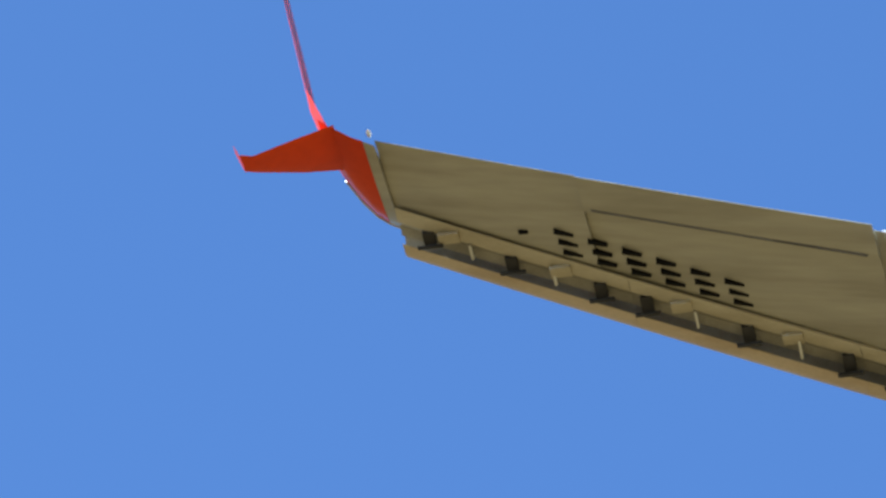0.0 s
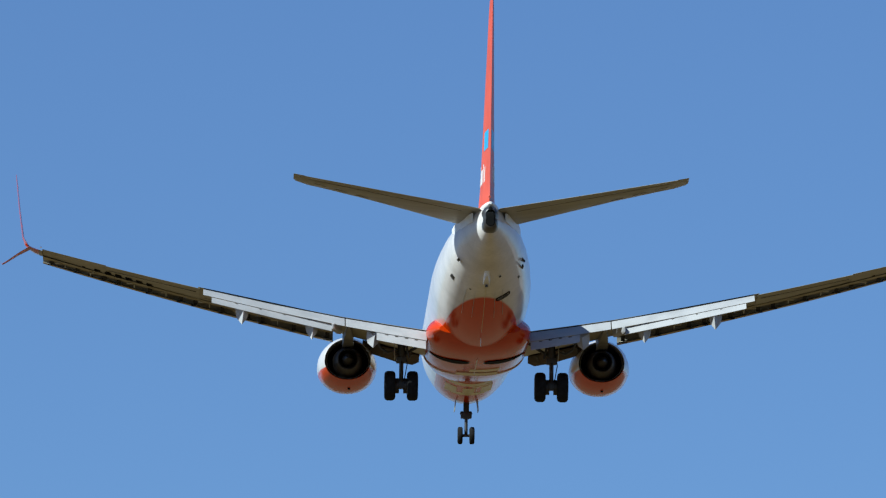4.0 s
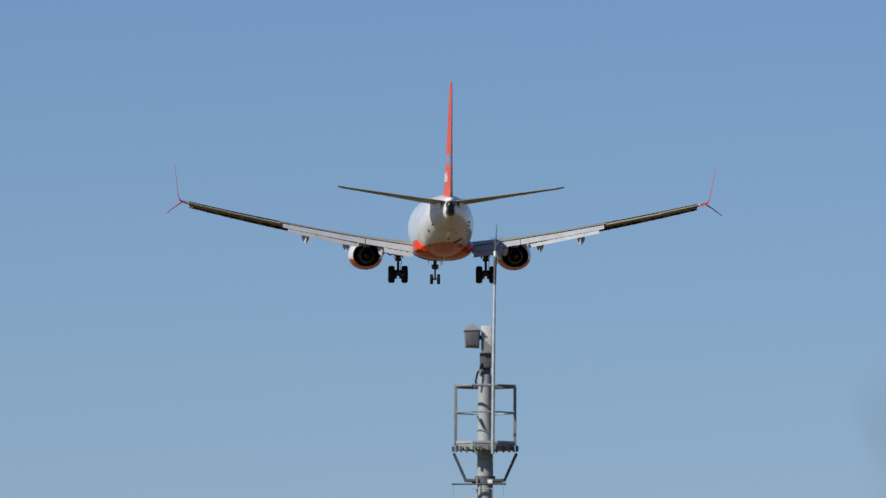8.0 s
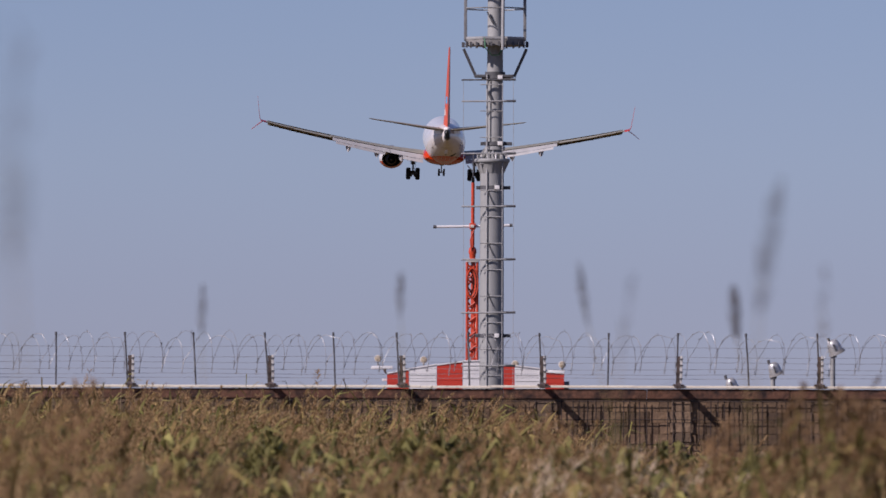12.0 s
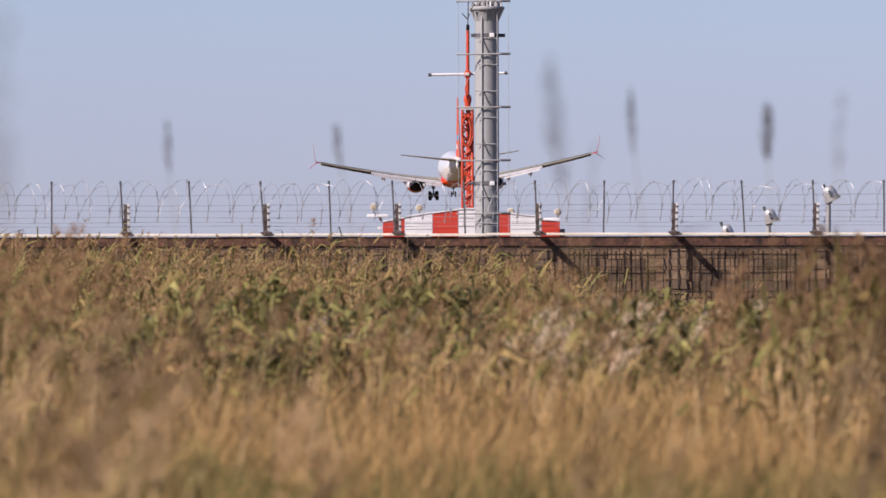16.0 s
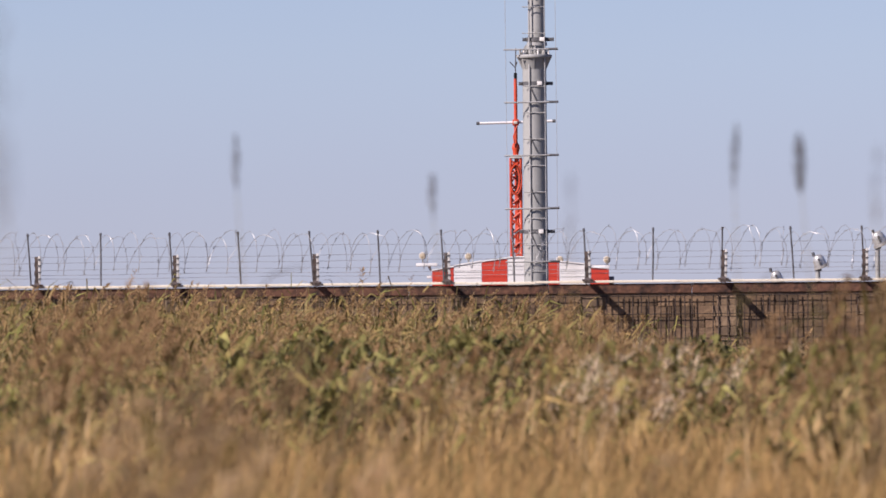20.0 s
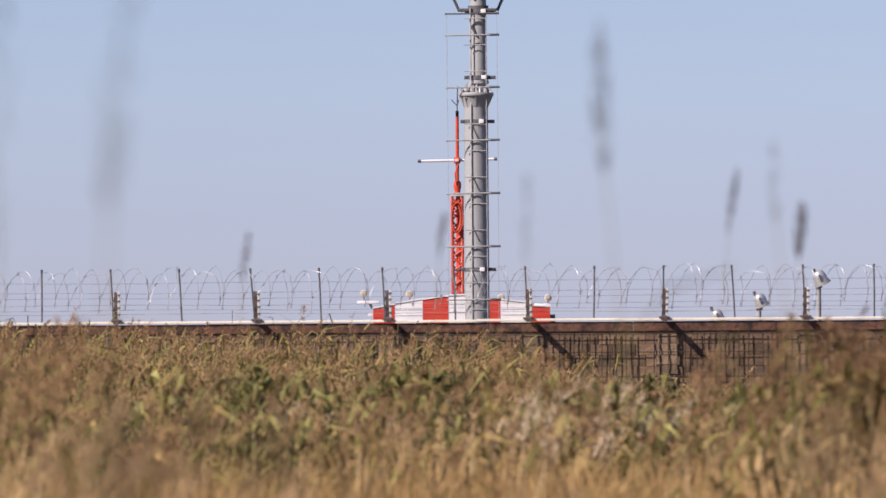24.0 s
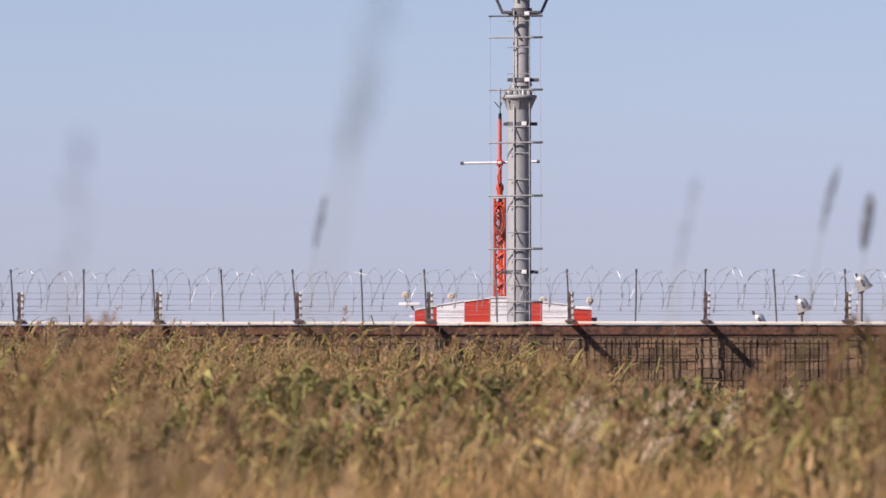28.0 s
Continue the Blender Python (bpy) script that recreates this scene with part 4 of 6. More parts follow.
    # black box that paints the nose bay dark
    part("nose_well_shade", bm_box((-0.38, y - 0.8, -1.99), (0.38, y + 0.9, -1.86), 0.02), M_BLACK, leg)


plane = tagged(holder("airliner"), "white and orange twin-engine airliner with landing gear down", "airplane")
build_fuselage(plane)
build_tail(plane)
for side in (-1, 1):
    build_wing(plane, side)
    build_engine(plane, side)
build_gear(plane)


# ---- ground ----
def build_ground():
    bm = bmesh.new()
    rad = [0, 20, 60, 120, 200, 400, 900, 2000, 4500]
    rows = []
    for r in rad[1:]:
        rows.append([bm.verts.new((r * math.cos(a), r * math.sin(a), 0)) for a in (2 * math.pi * k / 72 for k in range(72))])
    c = bm.verts.new((0, 0, 0))
    for k in range(72):
        j = (k + 1) % 72
        bm.faces.new((c, rows[0][k], rows[0][j]))
        for a, b in zip(rows, rows[1:]):
            bm.faces.new((a[k], b[k], b[j], a[j]))
    g = part("ground", bm, M_GROUND, smooth=False)
    tagged(g, "dry grassland soil reaching to the horizon", "ground", kind="structure")


build_ground()

# ---- perimeter wall ----
WY = 177.0          # front of the capping
K_W = 98.43
WALL_HALF = 45.0


def wx(u):
    """Place along the wall from a reading along it."""
    return (u - 880) / K_W


wall = tagged(part("wall_north", bm_box((-WALL_HALF, WY + 0.10, 0), (WALL_HALF, WY + 0.42, 2.235)), M_WALL, smooth=False), "weathered brown perimeter wall behind rusty steel mesh", "wall", kind="structure")
rng = random.Random(4)
x = -WALL_HALF
while x < WALL_HALF:
    l = min(2.5 + rng.uniform(-0.1, 0.1), WALL_HALF - x)
    part("top_beam", bm_box((x + 0.004, WY + 0.068, 2.235), (x + l - 0.004, WY + 0.42, 2.41 + rng.uniform(-0.004, 0.004)), 0.012), M_BEAM, wall, smooth=False)
    x += l
x = -WALL_HALF
while x < WALL_HALF:
    l = min(rng.uniform(0.9, 1.6), WALL_HALF - x)
    dz = rng.uniform(-0.008, 0.006)
    part("capping", bm_box((x + 0.003, WY + 0.03, 2.425 + dz), (x + l - 0.003, WY + 0.46, 2.47 + dz), 0.008), M_CAP, wall, smooth=False)
    x += l


def quick_mesh(name, verts, quads, tris, material):
    """A mesh from arrays of corners, four-sided and three-sided faces."""
    me = bpy.data.meshes.new(name)
    verts = np.asarray(verts, dtype=np.float32)
    quads = np.asarray(quads, dtype=np.int32).reshape(-1, 4)
    tris = np.asarray(tris, dtype=np.int32).reshape(-1, 3)
    me.vertices.add(len(verts))
    me.vertices.foreach_set("co", verts.ravel())
    loops = np.concatenate([quads.ravel(), tris.ravel()])
    me.loops.add(len(loops))
    me.loops.foreach_set("vertex_index", loops)
    starts = np.concatenate([np.arange(len(quads)) * 4, len(quads) * 4 + np.arange(len(tris)) * 3])
    me.polygons.add(len(starts))
    me.polygons.foreach_set("loop_start", starts.astype(np.int32))
    me.polygons.foreach_set("loop_total", np.concatenate([np.full(len(quads), 4), np.full(len(tris), 3)]).astype(np.int32))
    me.update(calc_edges=True)
    me.validate()
    me.materials.append(material)
    return new(name, me)


rod_mesh = None
for i in range(-104, 105):
    x = 0.155 * i + 0.022 * math.sin(i * 2.3)
    if i % 13 == 6:
        continue
    if rod_mesh is None:
        ob = part("mesh_rod", bm_tube([(0, 0, 0.1), (0, 0, 2.22)], 0.0092, 6), M_ROD, wall)
        rod_mesh = ob.data
    else:
        ob = new("mesh_rod", rod_mesh)
        ob.parent = wall
    ob.location = (x, WY + 0.005, 0)
    ob.rotation_euler = (0, 0.012 * math.sin(i * 5.1), 0)
for z in (2.185, 1.86, 1.42):
    part("mesh_rail", bm_tube([(-17, WY - 0.012, z), (17, WY - 0.012, z)], 0.008, 6), M_ROD, wall)

# coursed blocks of the wall face
block_gen = random.Random(12)
block_meshes = []
for k in range(4):
    ob = part("wall_block", bm_box((-0.203, -0.03, -0.098), (0.203 + 0.004 * k, 0.03, 0.098), 0.006), M_STONE, wall)
    block_meshes.append(ob.data)
    ob.location = (-3.6 + 0.4 * k, WY + 0.10, 2.1)
for row in range(6):
    z = 2.1 - 0.2 * row
    x = -9.0 + (0.2 if row % 2 else 0.0)
    while x < 9.0:
        if row or not -3.9 < x < -2.1:
            ob = new("wall_block", block_meshes[block_gen.randrange(4)])
            ob.parent = wall
            ob.location = (x, WY + 0.10 + block_gen.uniform(-0.007, 0.007), z + block_gen.uniform(-0.004, 0.004))
        x += 0.416 + block_gen.uniform(0, 0.012)

# rough stone piers under the posts
pier_gen = random.Random(21)
for u in (-8, 237, 485, 718, 967, 1207, 1457, 1702):
    for row in range(7):
        w = 0.20 + pier_gen.uniform(-0.03, 0.04)
        bm = bm_box((-w, -0.05, -0.092), (w, 0.06, 0.092), 0.02)
        for v in bm.verts:
            v.co += Vector((pier_gen.uniform(-0.014, 0.014), pier_gen.uniform(-0.012, 0.012), pier_gen.uniform(-0.01, 0.01)))
        part("pier_stone", bm, M_PILASTER, wall).location = (wx(u) + pier_gen.uniform(-0.03, 0.03) + 0.05, WY + 0.075, 2.09 - 0.185 * row)

# ---- fence on the wall ----
THICK = [237, 485, 718, 967, 1207, 1457]
THIN = [105, 232, 353, 482, 600, 713, 838, 965, 1083, 1205, 1333, 1457]
thick_x = [wx(u) for u in THICK]
thin_x = [wx(u) for u in THIN]
for k in range(1, 14):
    thick_x += [wx(237 - 245 * k), wx(1457 + 245 * k)]
for k in range(1, 26):
    thin_x += [wx(105 - 124 * k), wx(1457 + 123 * k)]
fence_rng = random.Random(8)


def post_mesh():
    h = tagged(holder("fence_post"), "short weathered brown post on the wall with a thin outrigger", "fence post", "posts of the wall fence")
    bm = bmesh.new()
    rings = []
    for i in range(8):
        f = i / 7
        w = 0.034 + 0.008 * math.sin(9 * i) + (0.004 if i % 2 else 0)
        rings.append([(-w, -0.04, f * 0.53), (w * 0.8, -0.04, f * 0.53), (w * 0.8, 0.04, f * 0.53), (-w, 0.04, f * 0.53)])
    part("shaft", bm_loft(rings, bm), M_POST, h, smooth=False)
    part("edge_strip", bm_box((0.030, -0.06, 0.04), (0.072, 0.02, 0.54), 0.006), M_POSTPALE, h, "pale strip")
    for z in (0.12, 0.24, 0.36, 0.47):
        part("wire_clip", bm_box((0.02, -0.075, z), (0.084, -0.05, z + 0.022), 0.004), M_DKBAR, h)
    part("outrigger", bm_beam((0, -0.03, 0.02), (0.02, -0.56, -0.02), 0.09, 0.07), M_POST, h)
    part("foot_plate", bm_box((-0.09, -0.08, -0.002), (0.11, 0.09, 0.03), 0.006), M_POST, h)
    return h


first = post_mesh()
first.location = (thick_x[0], WY + 0.08, 2.47)
for x in thick_x[1:]:
    copy_thing(first, pose(x, WY + 0.08, 2.47, 0, fence_rng.uniform(-1.5, 1.5), fence_rng.uniform(-3, 3)))

rod = tagged(holder("fence_rod"), "thin dark steel rod carrying the fence wires", "fence rod", "rods of the wall fence")
part("rod_bar", bm_tube([(0, 0, 0), (0.004, 0, 0.5), (0, 0, 0.93)], 0.016, 7), M_DKBAR, rod)
part("rod_cap", bm_tube([(0, 0, 0.90), (0, 0, 0.96)], [0.024, 0.02], 7), M_DKBAR, rod)
rod.location = (thin_x[0], WY + 0.2, 2.46)
for x in thin_x[1:]:
    copy_thing(rod, pose(x, WY + 0.2, 2.46, 0, fence_rng.uniform(-4.5, 2.0), 0))
for i, z in enumerate((2.60, 2.67, 2.76, 2.88, 2.98, 3.16)):
    w = part("fence_wire", bm_tube([(-WALL_HALF + 1.5 * k, WY + 0.19, z + 0.012 * math.sin(k * 1.7 + i)) for k in range(61)], 0.0036, 5), M_WIRE)
    tagged(w, "thin steel fence wire strung along the wall top", "wire", "strung fence wires")


def razor(name, phase, pitch, r, zc, ysq, lean):
    pts = []
    gen = random.Random(int(phase * 100))
    turns = int(2 * 26 / pitch)
    x0 = -26.0
    for k in range(turns * 14):
        a = 2 * math.pi * k / 14 + phase
        turn = k // 14
        wob = 0.05 * math.sin(turn * 2.1 + phase) + 0.03 * math.sin(turn * 5.3)
        rr = r * (1 + 0.10 * math.sin(turn * 1.3 + phase * 3))
        pts.append((x0 + pitch * (k / 14) + lean * math.cos(a + 0.5) + wob, WY + 0.2 + ysq * rr * math.cos(a), zc + rr * math.sin(a) + wob * 0.6))
    bm = bm_tube(pts, 0.0043, 6)
    coil = part(name, bm, M_RAZOR)
    tagged(coil, "coiled galvanised razor wire along the wall top", "razor wire", "razor wire coils")
    # barbs
    verts, tris = [], []
    for i in range(3, len(pts) - 2, 2):
        p = Vector(pts[i])
        d = (Vector(pts[i + 1]) - p).normalized()
        n = Vector((gen.uniform(-1, 1), gen.uniform(-1, 1), gen.uniform(-1, 1))).cross(d).normalized()
        b = len(verts)
        verts += [p + d * 0.03, p - d * 0.03, p + n * 0.028 + d * 0.035, p - n * 0.028 - d * 0.035, p + n * 0.004, p - n * 0.004]
        tris += [(b, b + 4, b + 2), (b, b + 2, b + 5), (b + 1, b + 5, b + 3), (b + 1, b + 3, b + 4)]
    barbs = quick_mesh("barb_tape", [tuple(v) for v in verts], [], tris, M_RAZOR)
    barbs.parent = coil
    barbs["kind"] = "stuff"


razor("razor_coil", 0.3, 0.43, 0.36, 3.03, 0.55, -0.10)
razor("razor_coil", 2.4, 0.66, 0.34, 3.05, 0.5, -0.13)

# ---- grey observation mast ----
MY, K_M = 184.0, 94.69


def mx_(u):
    return (u - 880) / K_M


def mz(v):
    return EYE + (920.7 - v) / K_M


def build_mast():
    m = tagged(holder("observation_mast", (0, MY, 0)), "tall grey steel mast with ladder, railed platform and camera box", "mast")
    cx = mx_(877)
    low = part("lower_pole", bm_tube([(cx, 0, 0), (cx, 0, mz(700)), (cx, 0, mz(455))], [0.230, 0.226, 0.222], 32), M_POLE, m, "thick grey pole")
    cu = mx_(882)
    part("upper_pole", bm_tube([(cu, 0, mz(455)), (cu, 0, mz(290)), (cu, 0, mz(100))], [0.158, 0.152, 0.135], 28), M_POLE, m, "slimmer grey pole")
    part("base_flange", bm_turn([(0.0, 0.42), (0.04, 0.42), (0.045, 0.3), (0.05, 0.22)], 28, (cx, 0, 0), "Z"), M_POLE, low)
    # collar at the joint
    col = part("collar", bm_turn([(mz(440), 0.15), (mz(440), 0.325), (mz(439), 0.332), (mz(435), 0.332), (mz(434), 0.325), (mz(434), 0.15)], 36, (cx, 0, 0), "Z"), M_POLE, m, "flat round joint plate")
    for k in range(12):
        a = 2 * math.pi * (k + 0.5) / 12
        x, y = cx + 0.275 * math.cos(a), 0.275 * math.sin(a)
        part("collar_bolt", bm_tube([(x, y, mz(436)), (x, y, mz(426))], 0.018, 8), M_WMARK if k % 2 else M_GALV, col)

    def fin(a, r0, r1, v0, v1):
        n = Vector((-math.sin(a), math.cos(a), 0)) * 0.008
        d = Vector((math.cos(a), math.sin(a), 0))
        o = Vector((cx, 0, 0))
        tri = [o + d * r0 + Vector((0, 0, mz(v0))), o + d * r1 + Vector((0, 0, mz(v1))), o + d * r0 + Vector((0, 0, mz(v1)))]
        return bm_loft([[p - n for p in tri], [p + n for p in tri]])
    part("collar_cone", bm_turn([(mz(459), 0.227), (mz(448), 0.262), (mz(440.3), 0.30), (mz(440.3), 0.2)], 32, (cx, 0, 0), "Z"), M_POLE, col)
    for k in range(8):
        a = math.pi / 4 * k
        part("collar_gusset", fin(a, 0.215, 0.315, 462, 440.5), M_POLE, col, smooth=False)
        part("upper_gusset", fin(a + 0.1, 0.145, 0.27, 414, 433.5), M_POLE, col, smooth=False)
    part("collar_top", bm_turn([(mz(419), 0.15), (mz(418), 0.19), (mz(412), 0.19), (mz(411), 0.15)], 28, (cu, 0, 0), "Z"), M_GALV, col)
    # band clamps with pale plates
    for v, c, r in ((407, cu, 0.20), (485, cx, 0.225), (747, cx, 0.235), (290, cu, 0.18)):
        cl = part("band_clamp", bm_turn([(mz(v + 3.5), r), (mz(v - 3.5), r), (mz(v - 3.5), r - 0.05), (mz(v + 3.5), r - 0.05)], 28, (c, 0, 0), "Z", loop=True), M_DKBAR, m, "dark band clamp")
        part("clamp_ear", bm_box((c + r, -0.04, mz(v + 3)), (c + r + 0.12, 0.04, mz(v - 3)), 0.006), M_DKBAR, cl)
        part("clamp_ear", bm_box((c - r - 0.07, -0.04, mz(v + 3)), (c - r, 0.04, mz(v - 3)), 0.006), M_DKBAR, cl)
        part("clamp_plate", bm_box((c + 0.05, -r - 0.03, mz(v + 3.5)), (c + 0.14, -r + 0.02, mz(v - 3.5)), 0.005), M_WMARK, cl, "white plate")
    # cross arms that space the guard wires, and the wires
    for v in (295, 333, 425.5, 519, 613, 707, 801):
        arm = part("cross_arm", bm_tube([(mx_(823), -0.26, mz(v)), (mx_(866), -0.27, mz(v - 0.3)), (mx_(917), -0.24, mz(v - 1))], 0.015, 8), M_GALV if v != 295 else M_DKBAR, m, "thin steel cross arm")
        part("arm_tip", bm_tube([(mx_(898), -0.242, mz(v - 0.8)), (mx_(919), -0.24, mz(v - 1))], 0.022, 8), M_DKBAR, arm)
    for u in (826, 914.5):
        part("guard_wire", bm_tube([(mx_(u), -0.25, 0), (mx_(u) + 0.01, -0.25, mz(560)), (mx_(u), -0.25, mz(295))], 0.0042, 6), M_GALV, m)
    # ladder
    lad = part("ladder_rail", bm_tube([(mx_(868), -0.224, 0.0), (mx_(868), -0.224, mz(455)), (mx_(868), -0.18, mz(425)), (mx_(868), -0.18, mz(284))], 0.015, 8), M_GALV, m, "galvanised ladder rail")
    part("ladder_rail", bm_tube([(mx_(895.5), -0.24, 0.0), (mx_(895.5), -0.24, mz(300))], 0.009, 8), M_GALV, m)
    v = 303.0
    while v < 985:
        part("rung", bm_tube([(mx_(856), -0.23, mz(v)), (mx_(895), -0.235, mz(v))], 0.009, 6), M_GALV, lad)
        v += 46.8
    for v in (500, 590, 680, 762):
        part("cable_stay", bm_tube([(mx_(868), -0.23, mz(v - 12)), (mx_(880), -0.24, mz(v + 16))], 0.009, 6), M_DKBAR, m)
    for v in (330, 190):
        part("pole_bracket", bm_beam((mx_(868), -0.165, mz(v - 16)), (mx_(878), -0.165, mz(v + 4)), 0.05, 0.03), M_DKBAR, m)
    # railed platform
    R = 0.60
    ang = [math.pi / 8 + math.pi / 4 * k for k in range(8)]
    ring = [(cu + R * math.cos(a), R * math.sin(a)) for a in ang]
    flo = part("platform_floor", bm_loft([[(x, y, mz(234)) for x, y in ring], [(x, y, mz(223)) for x, y in ring]]), M_GREYBOX, m, "grey platform floor edge")
    part("floor_rim", bm_loft([[(cu + (x - cu) * 1.02, y * 1.02, mz(223)) for x, y in ring], [(cu + (x - cu) * 1.02, y * 1.02, mz(219)) for x, y in ring]]), M_GALV, flo)
    gen = random.Random(3)
    for k in range(26):
        a = 2 * math.pi * k / 26
        part("floor_bar_end", bm_box((cu + 0.605 * math.cos(a) - 0.02, 0.605 * math.sin(a) - 0.02, mz(236)), (cu + 0.605 * math.cos(a) + 0.02, 0.605 * math.sin(a) + 0.02, mz(227 + gen.uniform(-1, 2)))), M_DKBAR, flo)
    for a in ang:
        x, y = cu + R * math.cos(a), R * math.sin(a)
        if abs(math.cos(a)) > 0.8:
            part("guard_post", bm_box((x - 0.028, y - 0.028, mz(224)), (x + 0.028, y + 0.028, mz(119)), 0.006), M_RAIL if y < 0 else M_DKBAR, m, "rail post")
    for v, t, back in ((121, 0.026, M_DKBAR), (168, 0.013, M_GALV)):
        for k in range(8):
            p, q = ring[k], ring[(k + 1) % 8]
            front = (p[1] + q[1]) < 0
            part("guard_rail", bm_tube([(p[0], p[1], mz(v)), (q[0], q[1], mz(v))], t, 8), M_RAIL if front else back, m)
    for s in (-1, 1):
        for y in (-0.22, 0.22):
            part("platform_strut", bm_beam((cu + s * 0.585, y, mz(240)), (cu + s * 0.36, y * 0.6, mz(288)), 0.05, 0.06), M_DKBAR, m, "dark strut")
    part("strut_ring", bm_box((mx_(846), -0.17, mz(290)), (mx_(915), 0.17, mz(285)), 0.01), M_DKBAR, m)
    part("strut_ring", bm_turn([(mz(292), 0.19), (mz(280), 0.19), (mz(280), 0.14), (mz(292), 0.14)], 24, (cu, 0, 0), "Z", loop=True), M_DKBAR, m)
    # rod beside the pole
    part("lightning_pole", bm_tube([(mx_(895.5), -0.665, mz(243)), (mx_(895.7), -0.66, mz(190)), (mx_(896.5), -0.45, mz(60)), (mx_(898), -0.2, mz(-59))], [0.033, 0.033, 0.031, 0.024], 12), M_GALV, m, "pale rod pole")
    part("lightning_pole", bm_tube([(mx_(898), -0.2, mz(-59)), (mx_(899), -0.2, mz(-95))], 0.028, 10), M_DKBAR, m)
    tipj = part("rod_joint", bm_tube([(mx_(899), -0.2, mz(-94)), (mx_(899.2), -0.2, mz(-108))], [0.038, 0.034], 10), M_DKBAR, m)
    part("rod_band", bm_tube([(mx_(899), -0.2, mz(-110)), (mx_(899), -0.2, mz(-118))], 0.03, 10), M_WMARK, tipj)
    part("rod_spike", bm_tube([(mx_(899.2), -0.2, mz(-118)), (mx_(901.5), -0.2, mz(-166))], [0.018, 0.006], 8), M_DKBAR, m)
    for du in (-9, 11, -3):
        part("rod_prong", bm_tube([(mx_(900), -0.2, mz(-128)), (mx_(900 + du), -0.2, mz(-143))], [0.012, 0.006], 6), M_DKBAR, m)
    # head with camera housing
    part("head_bracket", bm_tube([(cu, 0, mz(100)), (mx_(884), 0, mz(60))], [0.10, 0.09], 14), M_DKBAR, m)
    part("head_block", bm_box((mx_(872), -0.14, mz(88)), (mx_(893), 0.12, mz(62)), 0.02), M_DKBAR, m, "dark head block")
    part("back_housing", bm_box((mx_(874.5), -0.2, mz(63)), (mx_(893), 0.3, mz(14)), 0.02), M_PALEBOX, m, "pale rear housing")
    # grey wedge painted as the shadow across the rear housing's face
    part("housing_cast_shade", bm_loft([[(mx_(875), -0.215, mz(34)), (mx_(892), -0.215, mz(50)), (mx_(892), -0.215, mz(62)), (mx_(875), -0.215, mz(62))], [(mx_(875), -0.19, mz(34)), (mx_(892), -0.19, mz(50)), (mx_(892), -0.19, mz(62)), (mx_(875), -0.19, mz(62))]]), M_GREYBOX, m)
    box = part("camera_housing", bm_loft([[(mx_(846), -0.25, mz(51)), (mx_(871), -0.25, mz(52)), (mx_(871), 0.3, mz(52)), (mx_(846), 0.3, mz(51))], [(mx_(844.5), -0.27, mz(21)), (mx_(872.5), -0.27, mz(20)), (mx_(872.5), 0.32, mz(20)), (mx_(844.5), 0.32, mz(21))]]), M_GREYBOX, m, "grey camera housing")
    part("housing_roof", bm_loft([[(mx_(843.5), -0.30, mz(23)), (mx_(873.5), -0.30, mz(22)), (mx_(873.5), 0.34, mz(22)), (mx_(843.5), 0.34, mz(23))], [(mx_(856), -0.05, mz(11)), (mx_(861), -0.05, mz(10)), (mx_(861), 0.1, mz(10)), (mx_(856), 0.1, mz(11))]]), M_GREYBOX, box, "peaked roof")
    part("housing_window", bm_box((mx_(847.5), -0.282, mz(49.5)), (mx_(870), -0.25, mz(24)), 0.006), M_DKBAR, box)
    part("housing_arm", bm_beam((mx_(871), 0, mz(34)), (mx_(878), 0, mz(34)), 0.08, 0.08), M_DKBAR, box)
    part("head_cable", bm_tube([(mx_(877), -0.13, mz(80)), (mx_(868), -0.2, mz(98)), (mx_(865), -0.2, mz(112)), (mx_(867), -0.17, mz(124))], 0.018, 8), M_TYRE, m)
    part("green_cable", bm_tube([(mx_(863), -0.62, mz(222)), (mx_(865), -0.63, mz(240)), (mx_(876), -0.5, mz(252)), (mx_(888), -0.3, mz(251)), (mx_(893), -0.2, mz(243))], 0.012, 6), M_GREENCABLE, m, "thin green cable")
    part("junction_box", bm_box((mx_(868), -0.2, mz(98)), (mx_(872), -0.1, mz(88)), 0.01), M_GALV, m)


build_mast()


